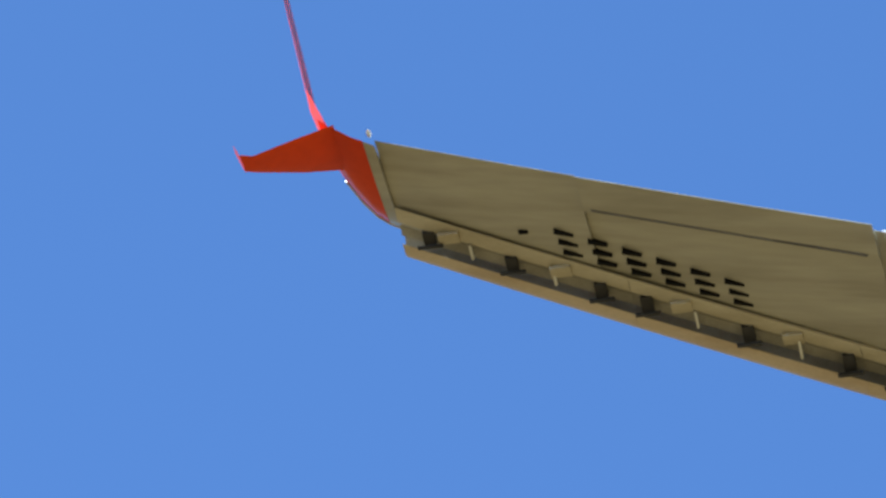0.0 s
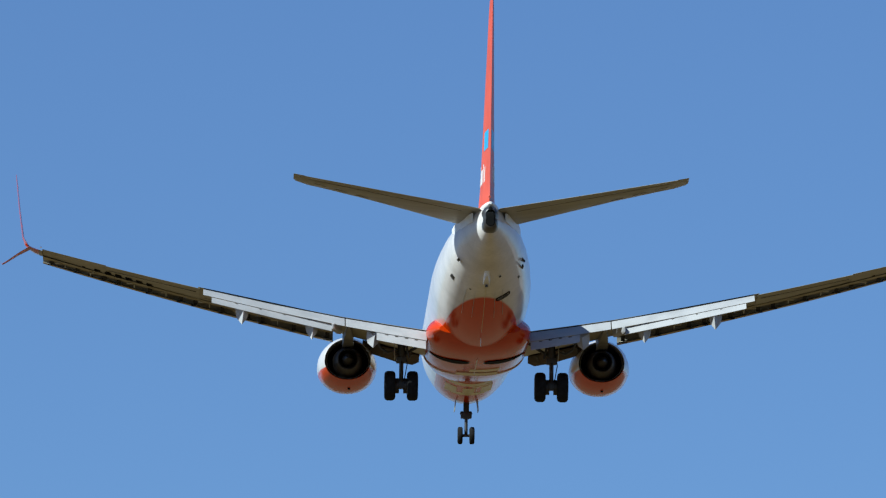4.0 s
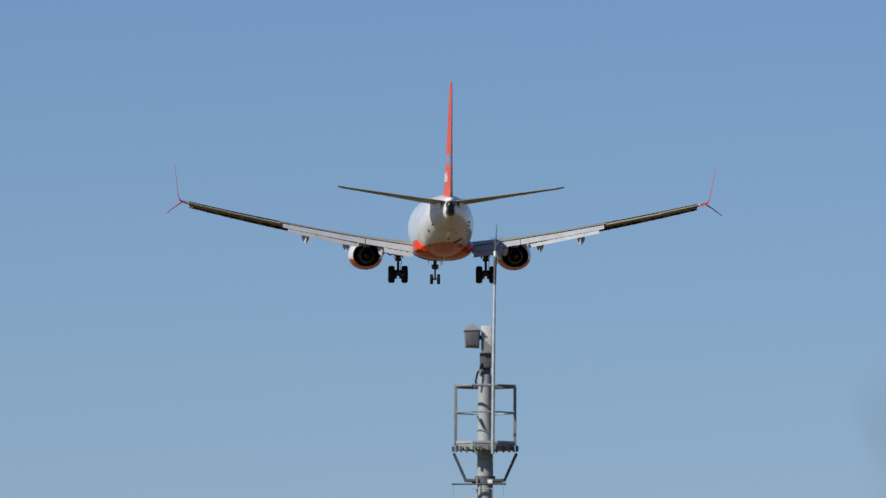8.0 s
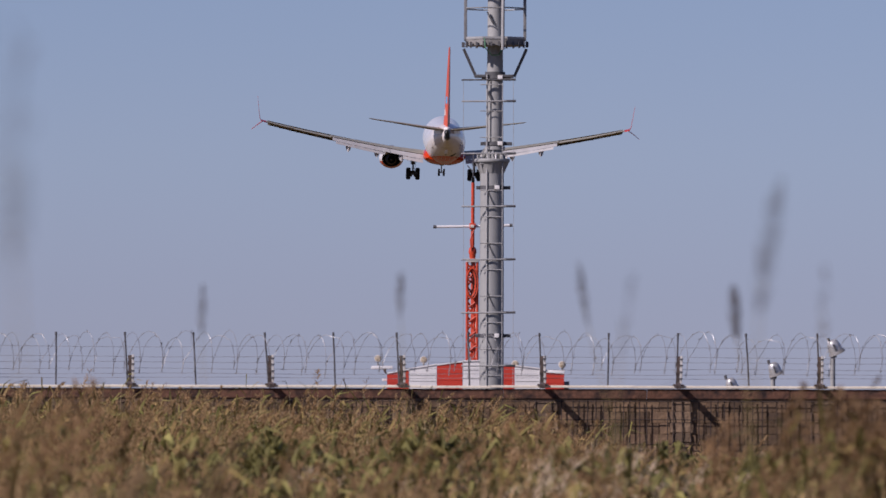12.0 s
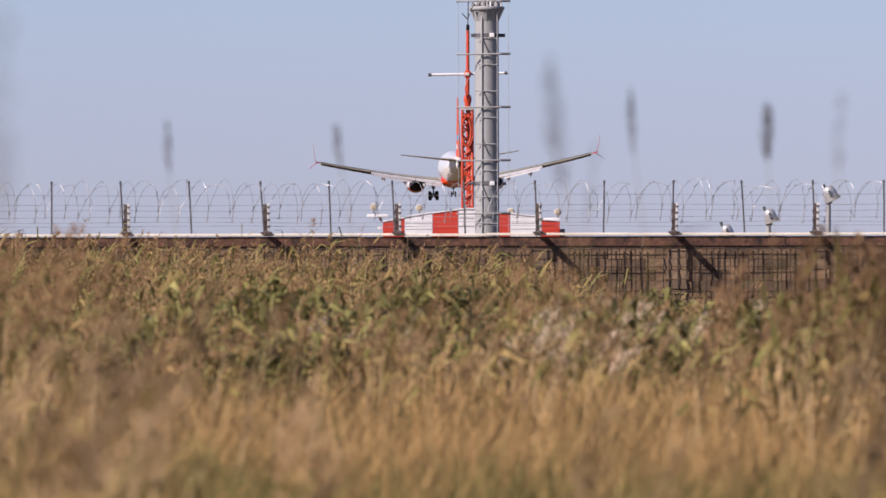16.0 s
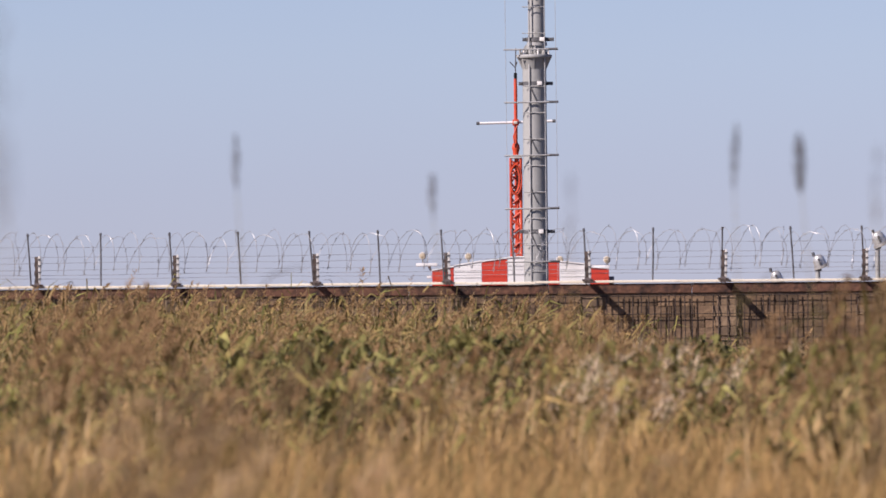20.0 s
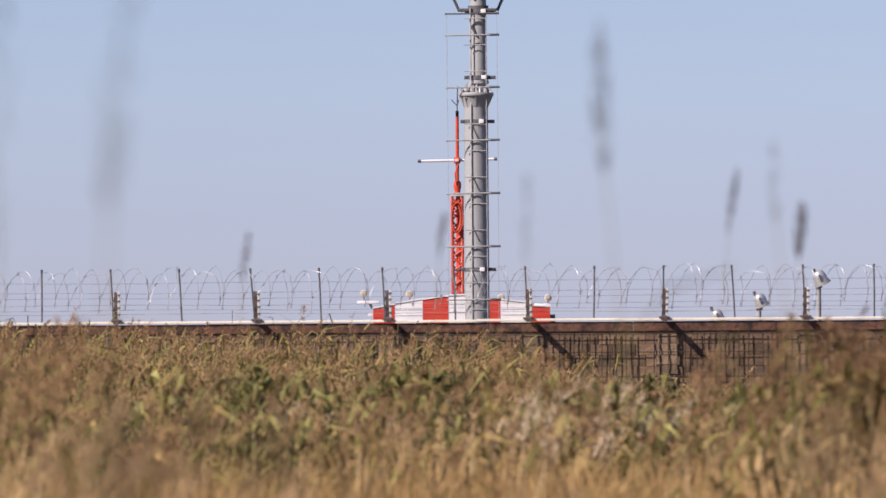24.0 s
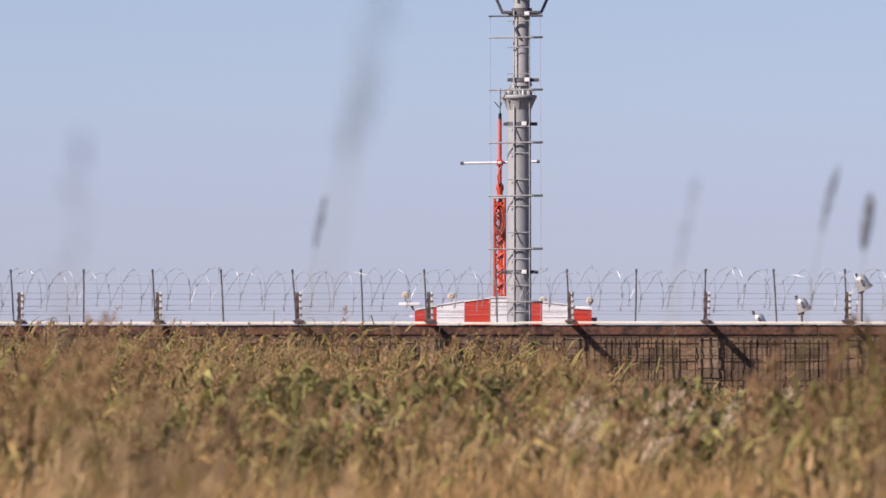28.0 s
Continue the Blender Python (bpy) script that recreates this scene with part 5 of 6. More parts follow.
# ---- red lattice antenna mast ----
def build_lattice():
    m = tagged(holder("lattice_mast", (0, MY + 2.6, -0.0226)), "red lattice antenna mast with coiled cable and white boom", "mast")
    m.scale = (1.01413,) * 3
    c = mx_(842.5)
    w = 0.095
    legs = [(c - w, -0.06), (c + w, -0.06), (c, 0.12)]
    for x, y in legs:
        part("leg_tube", bm_tube([(x, y, 0), (x, y, mz(616))], 0.026, 8), M_RED, m)
    v = 920
    k = 0
    while v > 622:
        for (p, q) in ((0, 1), (1, 2), (2, 0)):
            a, b = (legs[p], legs[q]) if k % 2 else (legs[q], legs[p])
            part("lattice_brace", bm_tube([(a[0], a[1], mz(v)), (b[0], b[1], mz(v - 13))], 0.018, 6), M_RED, m)
        v -= 13
        k += 1
    part("inner_feeder", bm_tube([(c + 0.03, -0.02, 0), (c + 0.03, -0.02, mz(610))], 0.03, 8), M_RED, m)
    part("pale_feeder", bm_tube([(c + 0.07, -0.03, 0), (c + 0.07, -0.03, mz(630))], 0.012, 6), M_PALEBOX, m)
    part("head_plate", bm_box((c - 0.11, -0.1, mz(617)), (c + 0.11, 0.14, mz(611)), 0.01), M_PALEBOX, m)
    part("tube_foot", bm_turn([(mz(612), 0.05), (mz(604), 0.06), (mz(600), 0.075), (mz(594), 0.07), (mz(590), 0.045)], 14, (c + 0.005, 0, 0), "Z"), M_RED, m)
    part("top_tube", bm_tube([(c + 0.005, 0, mz(612)), (c + 0.01, 0, mz(476))], [0.036, 0.032], 12), M_RED, m, "red upper tube")
    part("tube_cap", bm_tube([(c + 0.01, 0, mz(478)), (c + 0.01, 0, mz(466))], 0.03, 10), M_TYRE, m)
    part("antenna_rod", bm_tube([(c + 0.01, 0, mz(466)), (c + 0.02, 0, mz(422))], 0.011, 6), M_DKBAR, m)
    for du in (-9, 4):
        part("antenna_prong", bm_tube([(c + 0.01, 0, mz(457)), (c + du / K_M, 0, mz(446))], 0.01, 6), M_DKBAR, m)
    boom = part("boom", bm_tube([(mx_(776), 0, mz(554.5)), (mx_(842), 0, mz(553.5)), (mx_(911), 0, mz(551.5))], 0.024, 8), M_PANELWHITE, m, "white horizontal boom")
    for u, v in ((776, 554.5), (911, 551.5)):
        part("boom_end", bm_tube([(mx_(u) - 0.03, 0, mz(v)), (mx_(u) + 0.03, 0, mz(v))], 0.03, 8), M_DKBAR, boom)
    part("boom_clamp", bm_box((mx_(837.5), -0.07, mz(559)), (mx_(848.5), 0.07, mz(548)), 0.012), M_RED, boom)
    part("boom_clamp", bm_box((mx_(839), -0.085, mz(556)), (mx_(846), -0.06, mz(551)), 0.006), M_PALEBOX, boom)
    part("tube_cable", bm_tube([(mx_(845), -0.05, mz(560)), (mx_(839), -0.09, mz(578)), (mx_(841), -0.08, mz(596))], 0.014, 6), M_RED, m)
    for i in range(5):
        pts = []
        for k in range(25):
            a = 2 * math.pi * k / 24
            pts.append((mx_(839.5 + 0.8 * i) + (0.075 + 0.008 * i) * math.cos(a), -0.12 - 0.012 * i, mz(655) + (0.22 + 0.015 * i) * math.sin(a)))
        part("cable_coil", bm_tube(pts, 0.015, 6), M_RED if i % 3 else M_TYRE, m, "coiled cable")


build_lattice()


# ---- red and white marker barrier ----
def build_barrier():
    PY, KP = 185.6, 93.87

    def px(u):
        return (u - 880) / KP

    def pz(v):
        return EYE + (920.7 - v) / KP
    b = tagged(holder("marker_barrier", (0, PY, 0)), "low red and white painted barrier with small lamps", "barrier")
    for u0, u1, v0, v1, red in ((692, 731, 815, 808, 1), (731, 780, 807, 799, 0), (780, 826, 800, 794, 1), (826, 866, 793, 792, 0), (866, 896, 793, 799, 0), (896, 918, 800, 801, 1), (918, 972, 801, 807, 0), (972, 1006, 812, 814, 1)):
        g = 0.004
        rings = [[(px(u0) + g, 0, 0.0), (px(u1) - g, 0, 0.0), (px(u1) - g, 0, pz(v1)), (px(u0) + g, 0, pz(v0))], [(px(u0) + g, 0.35, 0.0), (px(u1) - g, 0.35, 0.0), (px(u1) - g, 0.35, pz(v1)), (px(u0) + g, 0.35, pz(v0))]]
        p = part("panel", bm_loft(rings), M_PANELRED if red else M_PANELWHITE, b, "red painted panel" if red else "white painted panel", smooth=False)
        for k in (0.33, 0.66):
            z = pz(838) + (min(pz(v0), pz(v1)) - pz(838)) * k
            part("board_joint", bm_box((px(u0) + 0.01, -0.004, z - 0.006), (px(u1) - 0.01, 0.01, z + 0.006)), M_PANELRED if red else M_GALV, p)
        part("panel_edge", bm_beam((px(u0), 0.02, pz(v0) + 0.012), (px(u1), 0.02, pz(v1) + 0.012), 0.07, 0.024), M_PANELWHITE, p, smooth=False)
    part("side_arm", bm_box((px(664), -0.05, pz(807)), (px(702), 0.13, pz(801)), 0.01), M_PANELWHITE, b, "white side arm")
    part("side_arm", bm_box((px(970), 0.05, pz(811)), (px(1007), 0.13, pz(807)), 0.01), M_PANELWHITE, b)
    part("end_bracket", bm_loft([[(px(684), 0.05, pz(806)), (px(690), 0.05, pz(806)), (px(692), 0.05, pz(816)), (px(688), 0.05, pz(814))], [(px(684), 0.12, pz(806)), (px(690), 0.12, pz(806)), (px(692), 0.12, pz(816)), (px(688), 0.12, pz(814))]]), M_PALEBOX, b)
    part("end_stub", bm_box((px(683), 0.05, pz(828)), (px(692), 0.12, pz(823)), 0.01), M_PANELWHITE, b)
    part("end_wheel", bm_turn([(-0.05, 0.02), (-0.05, 0.09), (0.05, 0.09), (0.05, 0.02)], 16, (px(1010), 0.15, pz(836)), "X"), M_GREYBOX, b)
    for u, v, base in ((676, 788, 803), (757, 790, 803), (919, 797, 802), (1002, 798, 809)):
        l = part("marker_lamp", bm_turn([(-0.05, 0.03), (-0.045, 0.062), (-0.02, 0.07), (0.03, 0.055), (0.05, 0.02)], 20, (px(u), 0.06, pz(v))), M_PALEBOX, b, "small round marker lamp")
        part("lamp_lens", bm_turn([(-0.062, 0.01), (-0.055, 0.05), (-0.045, 0.055)], 16, (px(u), 0.06, pz(v))), M_LENS, l, "amber lens")
        part("lamp_stem", bm_tube([(px(u), 0.07, pz(base)), (px(u), 0.07, pz(v + 4))], 0.014, 8), M_GREYBOX, l)


build_barrier()


# ---- approach lamps behind the wall ----
def build_lamp(u, top, size, tilt):
    LY, KL = 185.0, 94.17
    x, z = (u - 880) / KL, EYE + (920.7 - top) / KL
    h = tagged(holder("approach_lamp", (x, LY, 0)), "silver drum floodlight on a grey pole", "lamp", "approach lamps")
    part("pole", bm_tube([(0, 0, 0), (0, 0, z - 0.16)], 0.046, 14), M_POLE, h)
    d = part("drum", bm_turn([(0.15, 0.02), (0.14, 0.07), (0.10, 0.105), (0.02, 0.125), (-0.08, 0.135), (-0.085, 0.10)], 24, (0, 0, 0), "Z"), M_DRUM, h, "silver lamp drum")
    d.location, d.rotation_euler, d.scale = (0.03, 0, z), (radians(8), radians(tilt), 0), (size, size, size)
    part("visor", bm_turn([(-0.07, 0.14), (-0.13, 0.165), (-0.135, 0.155), (-0.075, 0.13)], 24, (0, 0, 0), "Z", loop=True), M_GREYBOX, d, "dark visor ring")
    part("lens", bm_turn([(-0.10, 0.02), (-0.09, 0.125), (-0.085, 0.12)], 20, (0, 0, 0), "Z"), M_BLACK, d)
    part("yoke", bm_beam((0, -0.14, -0.06), (0, -0.13, 0.08), 0.04, 0.02), M_DKBAR, d)
    part("bracket", bm_box((-0.05, -0.05, z - 0.19), (0.07, 0.05, z - 0.12), 0.012), M_DKBAR, h)
    part("fitting", bm_tube([(-0.07, -0.02, z + 0.09), (-0.09, -0.02, z + 0.17)], 0.028, 8), M_DKBAR, h)


M_DRUM = mat("silver_paint", (0.58, 0.58, 0.56), 0.36, 0.5, vary=0.1, scale=9)
build_lamp(1481, 766, 1.0, -24)
build_lamp(1375, 805, 0.9, -20)
build_lamp(1299, 832, 0.85, -18)


# ---- vegetation ----
def strips(base, mid, tip, width, side):
    """Many thin tapering leaves, each through base, mid and tip."""
    n = len(base)
    w = (width / 2)[:, None] * side
    verts = np.empty((n, 5, 3))
    verts[:, 0], verts[:, 1] = base - w * 0.7, base + w * 0.7
    verts[:, 2], verts[:, 3] = mid + w, mid - w
    verts[:, 4] = tip
    i = np.arange(n)[:, None] * 5
    return verts.reshape(-1, 3), i + np.array([[0, 1, 2, 3]]), i + np.array([[3, 2, 4]])


def join(groups):
    vs, qs, ts, o = [], [], [], 0
    for v, q, t in groups:
        vs.append(v), qs.append(q + o), ts.append(t + o)
        o += len(v)
    return np.concatenate(vs), np.concatenate(qs), np.concatenate(ts)


def across(gen, n):
    a = gen.uniform(0, math.pi, n)
    return np.stack([np.cos(a), np.sin(a) * 0.6, np.zeros(n)], 1)


def field(gen, n, y0, y1, spread, extra):
    """Places in the wedge before the eye."""
    y = np.sqrt(gen.uniform(y0 * y0, y1 * y1, n))
    return gen.uniform(-1, 1, n) * (spread * y + extra), y


def lumps(x, y, s, seed):
    """Smooth uneven field between about -1 and 1."""
    return 0.5 * np.sin(x * s + seed) * np.cos(y * s * 0.7 - seed * 2) + 0.3 * np.sin(x * s * 2.3 + y * s * 0.9 + seed * 3) + 0.2 * np.sin(x * s * 5.1 - y * s * 1.7 + seed)


def grass(name, gen, n, y0, y1, spread, extra, h0, h1, w, material, label, lean=0.25, patch=None):
    """Tufts of blades over a stretch of the field; patch: (size, threshold) of the spots in which they grow."""
    x, y = field(gen, n // 16, y0, y1, spread, extra)
    tall = np.repeat(gen.uniform(0.78, 1.12, len(x)), 16)
    x, y = np.repeat(x, 16), np.repeat(y, 16)
    n = len(x)
    x, y = x + gen.normal(0, 0.045, n), y + gen.normal(0, 0.045, n)
    if patch:
        keep = lumps(x, y, patch[0], 2.0) + 0.6 * lumps(x, y, patch[0] * 0.36, 0.7) > patch[1]
        x, y, tall = x[keep], y[keep], tall[keep]
        n = len(x)
    h = tall * (h0 + (h1 - h0) * (y - y0) / (y1 - y0)) * gen.uniform(0.62, 1.05, n) * (1 + 0.16 * lumps(x, y, 0.9, 1.3) + 0.17 * lumps(x, y, 5.5, 0.7))
    base = np.stack([x, y, np.zeros(n)], 1)
    d = np.stack([gen.normal(0.10, lean, n), gen.normal(0, lean, n), np.zeros(n)], 1) * h[:, None]
    mid = base + d * 0.35 + np.stack([np.zeros(n), np.zeros(n), h * 0.62], 1)
    tip = base + d + np.stack([np.zeros(n), np.zeros(n), h], 1)
    ob = quick_mesh(name, *join([strips(base, mid, tip, gen.uniform(0.6, 1.4, n) * w, across(gen, n))]), material)
    tagged(ob, label, "grass", kind="stuff")


def reed_height(x, y):
    """Height of the stand: it rises towards the wall and is uneven along it."""
    el = np.interp(y, [76, 100, 130, 168], [-0.40, -0.27, -0.11, 0.08])
    h = EYE + y * np.tan(np.radians(el))
    u = x * 177.0 / y
    near = np.clip((y - 112) / 45, 0, 1)
    dip = np.interp(u, [-14, -8.5, -5.5, -3, -0.5, 0.6, 1.6, 3.0, 5.2, 6.6, 8, 14], [0.3, 0.32, 0.2, 0.12, 0.1, -0.12, -0.5, -0.85, -0.9, -0.75, -0.3, -0.1])
    return h + near * dip + 0.17 * lumps(x, y, 0.8, 0.4) + 0.13 * lumps(x, y, 2.1, 2.2)


UP = np.array([0, 0, 1.0])


def reed_groups(gen, x, y, h, leafy, plumed, fine, upright=1.0, fluff=1.0):
    """Stems, leaves and feathery heads of reeds at x, y with heights h. plumed: share with heads; fine: how slim the leaves are."""
    n = len(x)
    base = np.stack([x, y, np.zeros(n)], 1)
    bend = np.stack([gen.normal(0.07, 0.09, n), gen.normal(0, 0.09, n), np.zeros(n)], 1) * (h * upright)[:, None]
    top = base + bend + h[:, None] * UP
    mid = base + bend * 0.35 + h[:, None] * 0.55 * UP
    stems = [strips(base, mid, top, np.full(n, 0.013), across(gen, n))]
    leaves = []
    for k in range(leafy):
        f = gen.uniform(0.3, 0.97, n)
        p = base + bend * (f ** 1.6)[:, None] + (h * f)[:, None] * UP
        a = gen.uniform(0, 2 * math.pi, n)
        l = gen.uniform(0.22, 0.56, n) * np.clip(h / 1.6, 0.6, 1.1)
        out = np.stack([np.cos(a) + 0.25, np.sin(a) * 0.8, np.zeros(n)], 1)
        m = p + out * (l * 0.26)[:, None] + (l * gen.uniform(0.2, 0.5, n))[:, None] * UP
        t = p + out * (l * gen.uniform(0.45, 0.9, n))[:, None] + (l * gen.uniform(-0.15, 0.75, n))[:, None] * UP
        side = np.stack([-np.sin(a), np.cos(a), gen.uniform(0.2, 0.9, n)], 1)
        leaves.append(strips(p, m, t, gen.uniform(0.024, 0.044, n) * fine, side))
    plumes = []
    has = gen.uniform(0, 1, n) < plumed + 0.2 * lumps(x, y, 3.0, 1.1)
    pb = top[has]
    k_n = len(pb)
    size = fluff * gen.uniform(0.6, 1.25, k_n)[:, None]
    nodding = np.stack([gen.normal(0.11, 0.05, k_n), gen.normal(0, 0.05, k_n), np.zeros(k_n)], 1)
    for k in range(30):
        f = gen.uniform(0, 1, k_n)[:, None]
        swell = np.sin(math.pi * (0.12 + 0.8 * f)) * size
        drift = np.stack([gen.normal(0.012, 0.055, k_n), gen.normal(0, 0.055, k_n), np.zeros(k_n)], 1) * swell
        p = pb + UP * (f * 0.30 - 0.14) * size + nodding * f * f * size
        m = p + drift * 0.8 + UP * 0.045
        t = p + drift * 1.8 + nodding * 0.35 + UP * gen.uniform(-0.02, 0.08, k_n)[:, None]
        plumes.append(strips(p, m, t, gen.uniform(0.008, 0.022, k_n), across(gen, k_n)))
    return stems, leaves, plumes


def reeds(gen, n, y0, y1, spread, extra, tag, law=reed_height, low=0.72, high=1.04, leafy=6, plumed=0.27, fine=0.8, stalk=None, upright=1.0):
    x, y = field(gen, n, y0, y1, spread, extra)
    keep = lumps(x, y, 3.6, 0.9) + 0.5 * lumps(x, y, 1.5, 2.4) > -0.16
    x, y = x[keep], y[keep]
    h = np.maximum(law(x, y) * gen.uniform(low, high, len(x)) * (1 + 0.07 * lumps(x, y, 6.5, 1.7)), 0.4)
    stems, leaves, plumes = reed_groups(gen, x, y, h, leafy, plumed, fine, upright)
    for nm, grp, m, lab in (("reed_stems", stems, stalk or M_STRAW, "dry straw coloured reed stems"), ("reed_leaves", leaves, M_REEDLEAF, "olive and straw reed leaves"), ("reed_plumes", plumes, M_PLUME, "feathery reed plumes")):
        tagged(quick_mesh(nm, *join(grp), m), lab + tag, "reeds", kind="stuff")


def scattered_height(x, y):
    """Single tall plants before the stand: their heads stand against it."""
    return EYE + y * np.tan(np.radians(np.interp(np.sin(x * 37.0 + y * 3.1), [-1, 1], [-0.62, -0.2])))


def wall_height(x, y):
    """Stalks at the foot of the wall, the tallest over its top."""
    return np.interp(x, [-14, -7.5, -4, 0, 2, 5, 7, 9, 14], [2.6, 2.45, 2.32, 2.22, 1.75, 1.3, 1.35, 2.0, 2.35])


SWAYING = []        # clumps that bend in the wind: the thing, its foot and how limp it is


def clump(gen, az, el, d, r, n, label, leafy=3, plumed=0.6, heads=None, leaf=None, arching=0, fine=1.0, limp=1.0):
    """One clump of reeds or leafy stalks on its root: bearing and height angle of its top, distance, half width, stalks."""
    cx, cy = d * math.tan(radians(az)), d
    x, y = gen.normal(0, r, n), gen.normal(0, r, n)
    h = np.maximum(EYE + d * math.tan(radians(el)) - 0.10 - gen.uniform(0, 0.4, n), 0.35)
    stems, leaves, plumes = reed_groups(gen, x, y, h, leafy, plumed, fine, 1.0, 1.25)
    if arching:
        a = gen.uniform(0, 2 * math.pi, arching)
        l = gen.uniform(0.16, 0.42, arching)
        top = EYE + d * math.tan(radians(el))
        foot = np.stack([gen.normal(0, 0.55, arching) * r, gen.normal(0, 0.55, arching) * r, top * gen.uniform(0.5, 0.97, arching)], 1)
        out = np.stack([np.cos(a) + 0.2, np.sin(a), np.zeros(arching)], 1)
        rise = UP * (l * gen.uniform(0.2, 0.75, arching))[:, None]
        mid = foot + out * (l * 0.35)[:, None] + rise
        tip = foot + out * (l * gen.uniform(0.6, 1.0, arching))[:, None] + rise * gen.uniform(-0.3, 1.0, arching)[:, None]
        side = np.stack([-np.sin(a), np.cos(a), gen.uniform(-0.5, 0.9, arching)], 1)
        leaves = leaves + [strips(foot, mid, tip, gen.uniform(0.028, 0.075, arching), side)]
    ob = tagged(holder("reed_clump", (cx, cy, 0)), label, "reeds", "reed clumps in the wind")
    for nm, grp, m in (("straw", stems, M_STRAW), ("foliage", leaves, leaf or M_REEDLEAF), ("plumage", plumes, heads or M_CLUMPPLUME)):
        if grp and sum(len(g[0]) for g in grp):
            mass = quick_mesh(nm, *join(grp), m)
            mass.parent, mass["kind"] = ob, "stuff"
    SWAYING.append((ob, cx, cy, limp))


M_CLUMPPLUME = mat("clump_plume", (0.516, 0.361, 0.202), 0.9, vary=0.15, scale=2.6, per_object=0.4, second=(0.310, 0.202, 0.099), trans=0.4, spec=0.1)
M_BROWNPLUME = mat("brown_plume", (0.361, 0.232, 0.120), 0.9, vary=0.15, scale=3, per_object=0.3, second=(0.215, 0.129, 0.065), trans=0.35, spec=0.1)
M_PALEPLUME = mat("pale_plume", (0.671, 0.550, 0.396), 0.9, vary=0.12, scale=3, per_object=0.2, second=(0.464, 0.344, 0.215), trans=0.4, spec=0.1)
gen = np.random.default_rng(5)
grass("golden_grass", gen, 60000, 36, 78, 0.075, 2.5, 0.62, 0.94, 0.014, M_GOLD, "tall golden dry grass")
grass("brown_grass", gen, 30000, 34, 80, 0.075, 2.5, 0.58, 0.92, 0.015, M_BROWNGRASS, "reddish brown grass heads among the dry grass", patch=(2.1, 0.06))
grass("green_grass", gen, 40000, 30, 80, 0.075, 2.5, 0.58, 0.82, 0.015, M_GREENGRASS, "green grass patches among the dry grass", patch=(1.1, 0.05))
grass("green_grass", gen, 42000, 30, 50, 0.08, 2.0, 0.58, 0.79, 0.014, M_GREENGRASS, "green grass patches in front of the dry grass", patch=(1.6, -0.1))
grass("field_grass", gen, 16000, 4, 60, 0.5, 4.0, 0.22, 0.5, 0.014, M_GOLD, "short dry field grass")
grass("golden_grass", gen, 9000, 36, 80, 0.32, 8.0, 0.62, 0.98, 0.02, M_GOLD, "tall golden dry grass")
reeds(gen, 15000, 79, 174, 0.066, 2.0, " in a dense stand", fine=1.15)
reeds(gen, 220, 50, 78, 0.06, 1.0, " standing singly", scattered_height, 0.9, 1.0, 1)
reeds(gen, 1100, 158, 175, 0.066, 2.0, " at the foot of the wall", wall_height, 0.7, 1.04, 4, 0.08, 0.6, M_PALESTALK, 0.5)
reeds(gen, 3600, 120, 174, 0.066, 2.0, " close before the wall", low=0.8, high=1.12, leafy=2, plumed=0.06, fine=0.6, stalk=M_PALESTALK, upright=0.5)
reeds(gen, 3800, 116, 174, 0.066, 2.0, " standing upright before the wall", low=0.86, high=1.1, leafy=1, plumed=0.34, fine=0.6, upright=0.35)
reeds(gen, 3500, 76, 174, 0.22, 6.0, " at the stand's edge")
GREEN = "olive green leafy clump bending in the wind"
for az, el, d, r, n in ((-1.27, -0.08, 104, 0.32, 330), (-1.10, -0.16, 98, 0.28, 260), (-1.62, -0.17, 101, 0.2, 150), (-1.78, -0.20, 100, 0.15, 90), (-2.3, -0.38, 92, 0.3, 180), (-2.75, -0.2, 104, 0.25, 110),
                        (-0.36, -0.06, 112, 0.34, 380), (-0.30, -0.25, 96, 0.35, 320), (-0.55, -0.12, 106, 0.22, 150), (-0.62, -0.3, 93, 0.3, 160), (0.10, -0.33, 92, 0.3, 260), (0.42, -0.22, 98, 0.3, 200),
                        (0.62, -0.36, 90, 0.3, 260), (0.98, -0.12, 118, 0.2, 150), (1.05, -0.36, 90, 0.35, 280), (1.40, -0.33, 91, 0.3, 240), (1.72, -0.27, 95, 0.25, 190), (2.05, -0.1, 112, 0.25, 170),
                        (2.0, -0.36, 90, 0.35, 240), (2.5, -0.3, 92, 0.3, 200), (-0.95, -0.42, 88, 0.25, 130), (-1.45, -0.42, 88, 0.2, 90)):
    clump(gen, az, el, d, r * 1.5, 10 + n // 24, GREEN, 3, 0.25, None, M_SHRUB, n, 0.9)
for k in range(26):
    clump(gen, gen.uniform(-3.3, 3.3), gen.uniform(-0.3, -0.02), gen.uniform(100, 146), gen.uniform(0.12, 0.25), 8, GREEN, 3, 0.2, None, M_SHRUB, 70, 0.8)
for k in range(20):
    clump(gen, gen.uniform(-3.3, 3.3), gen.uniform(-0.42, -0.3), gen.uniform(84, 98), gen.uniform(0.15, 0.3), 8, GREEN, 3, 0.2, None, M_SHRUB, 80, 0.9)
for k in range(18):
    clump(gen, gen.uniform(0.0, 2.7), gen.uniform(-0.40, -0.16), gen.uniform(82, 108), gen.uniform(0.25, 0.5), 9, GREEN, 4, 0.2, None, M_SHRUB, 150, 1.1)
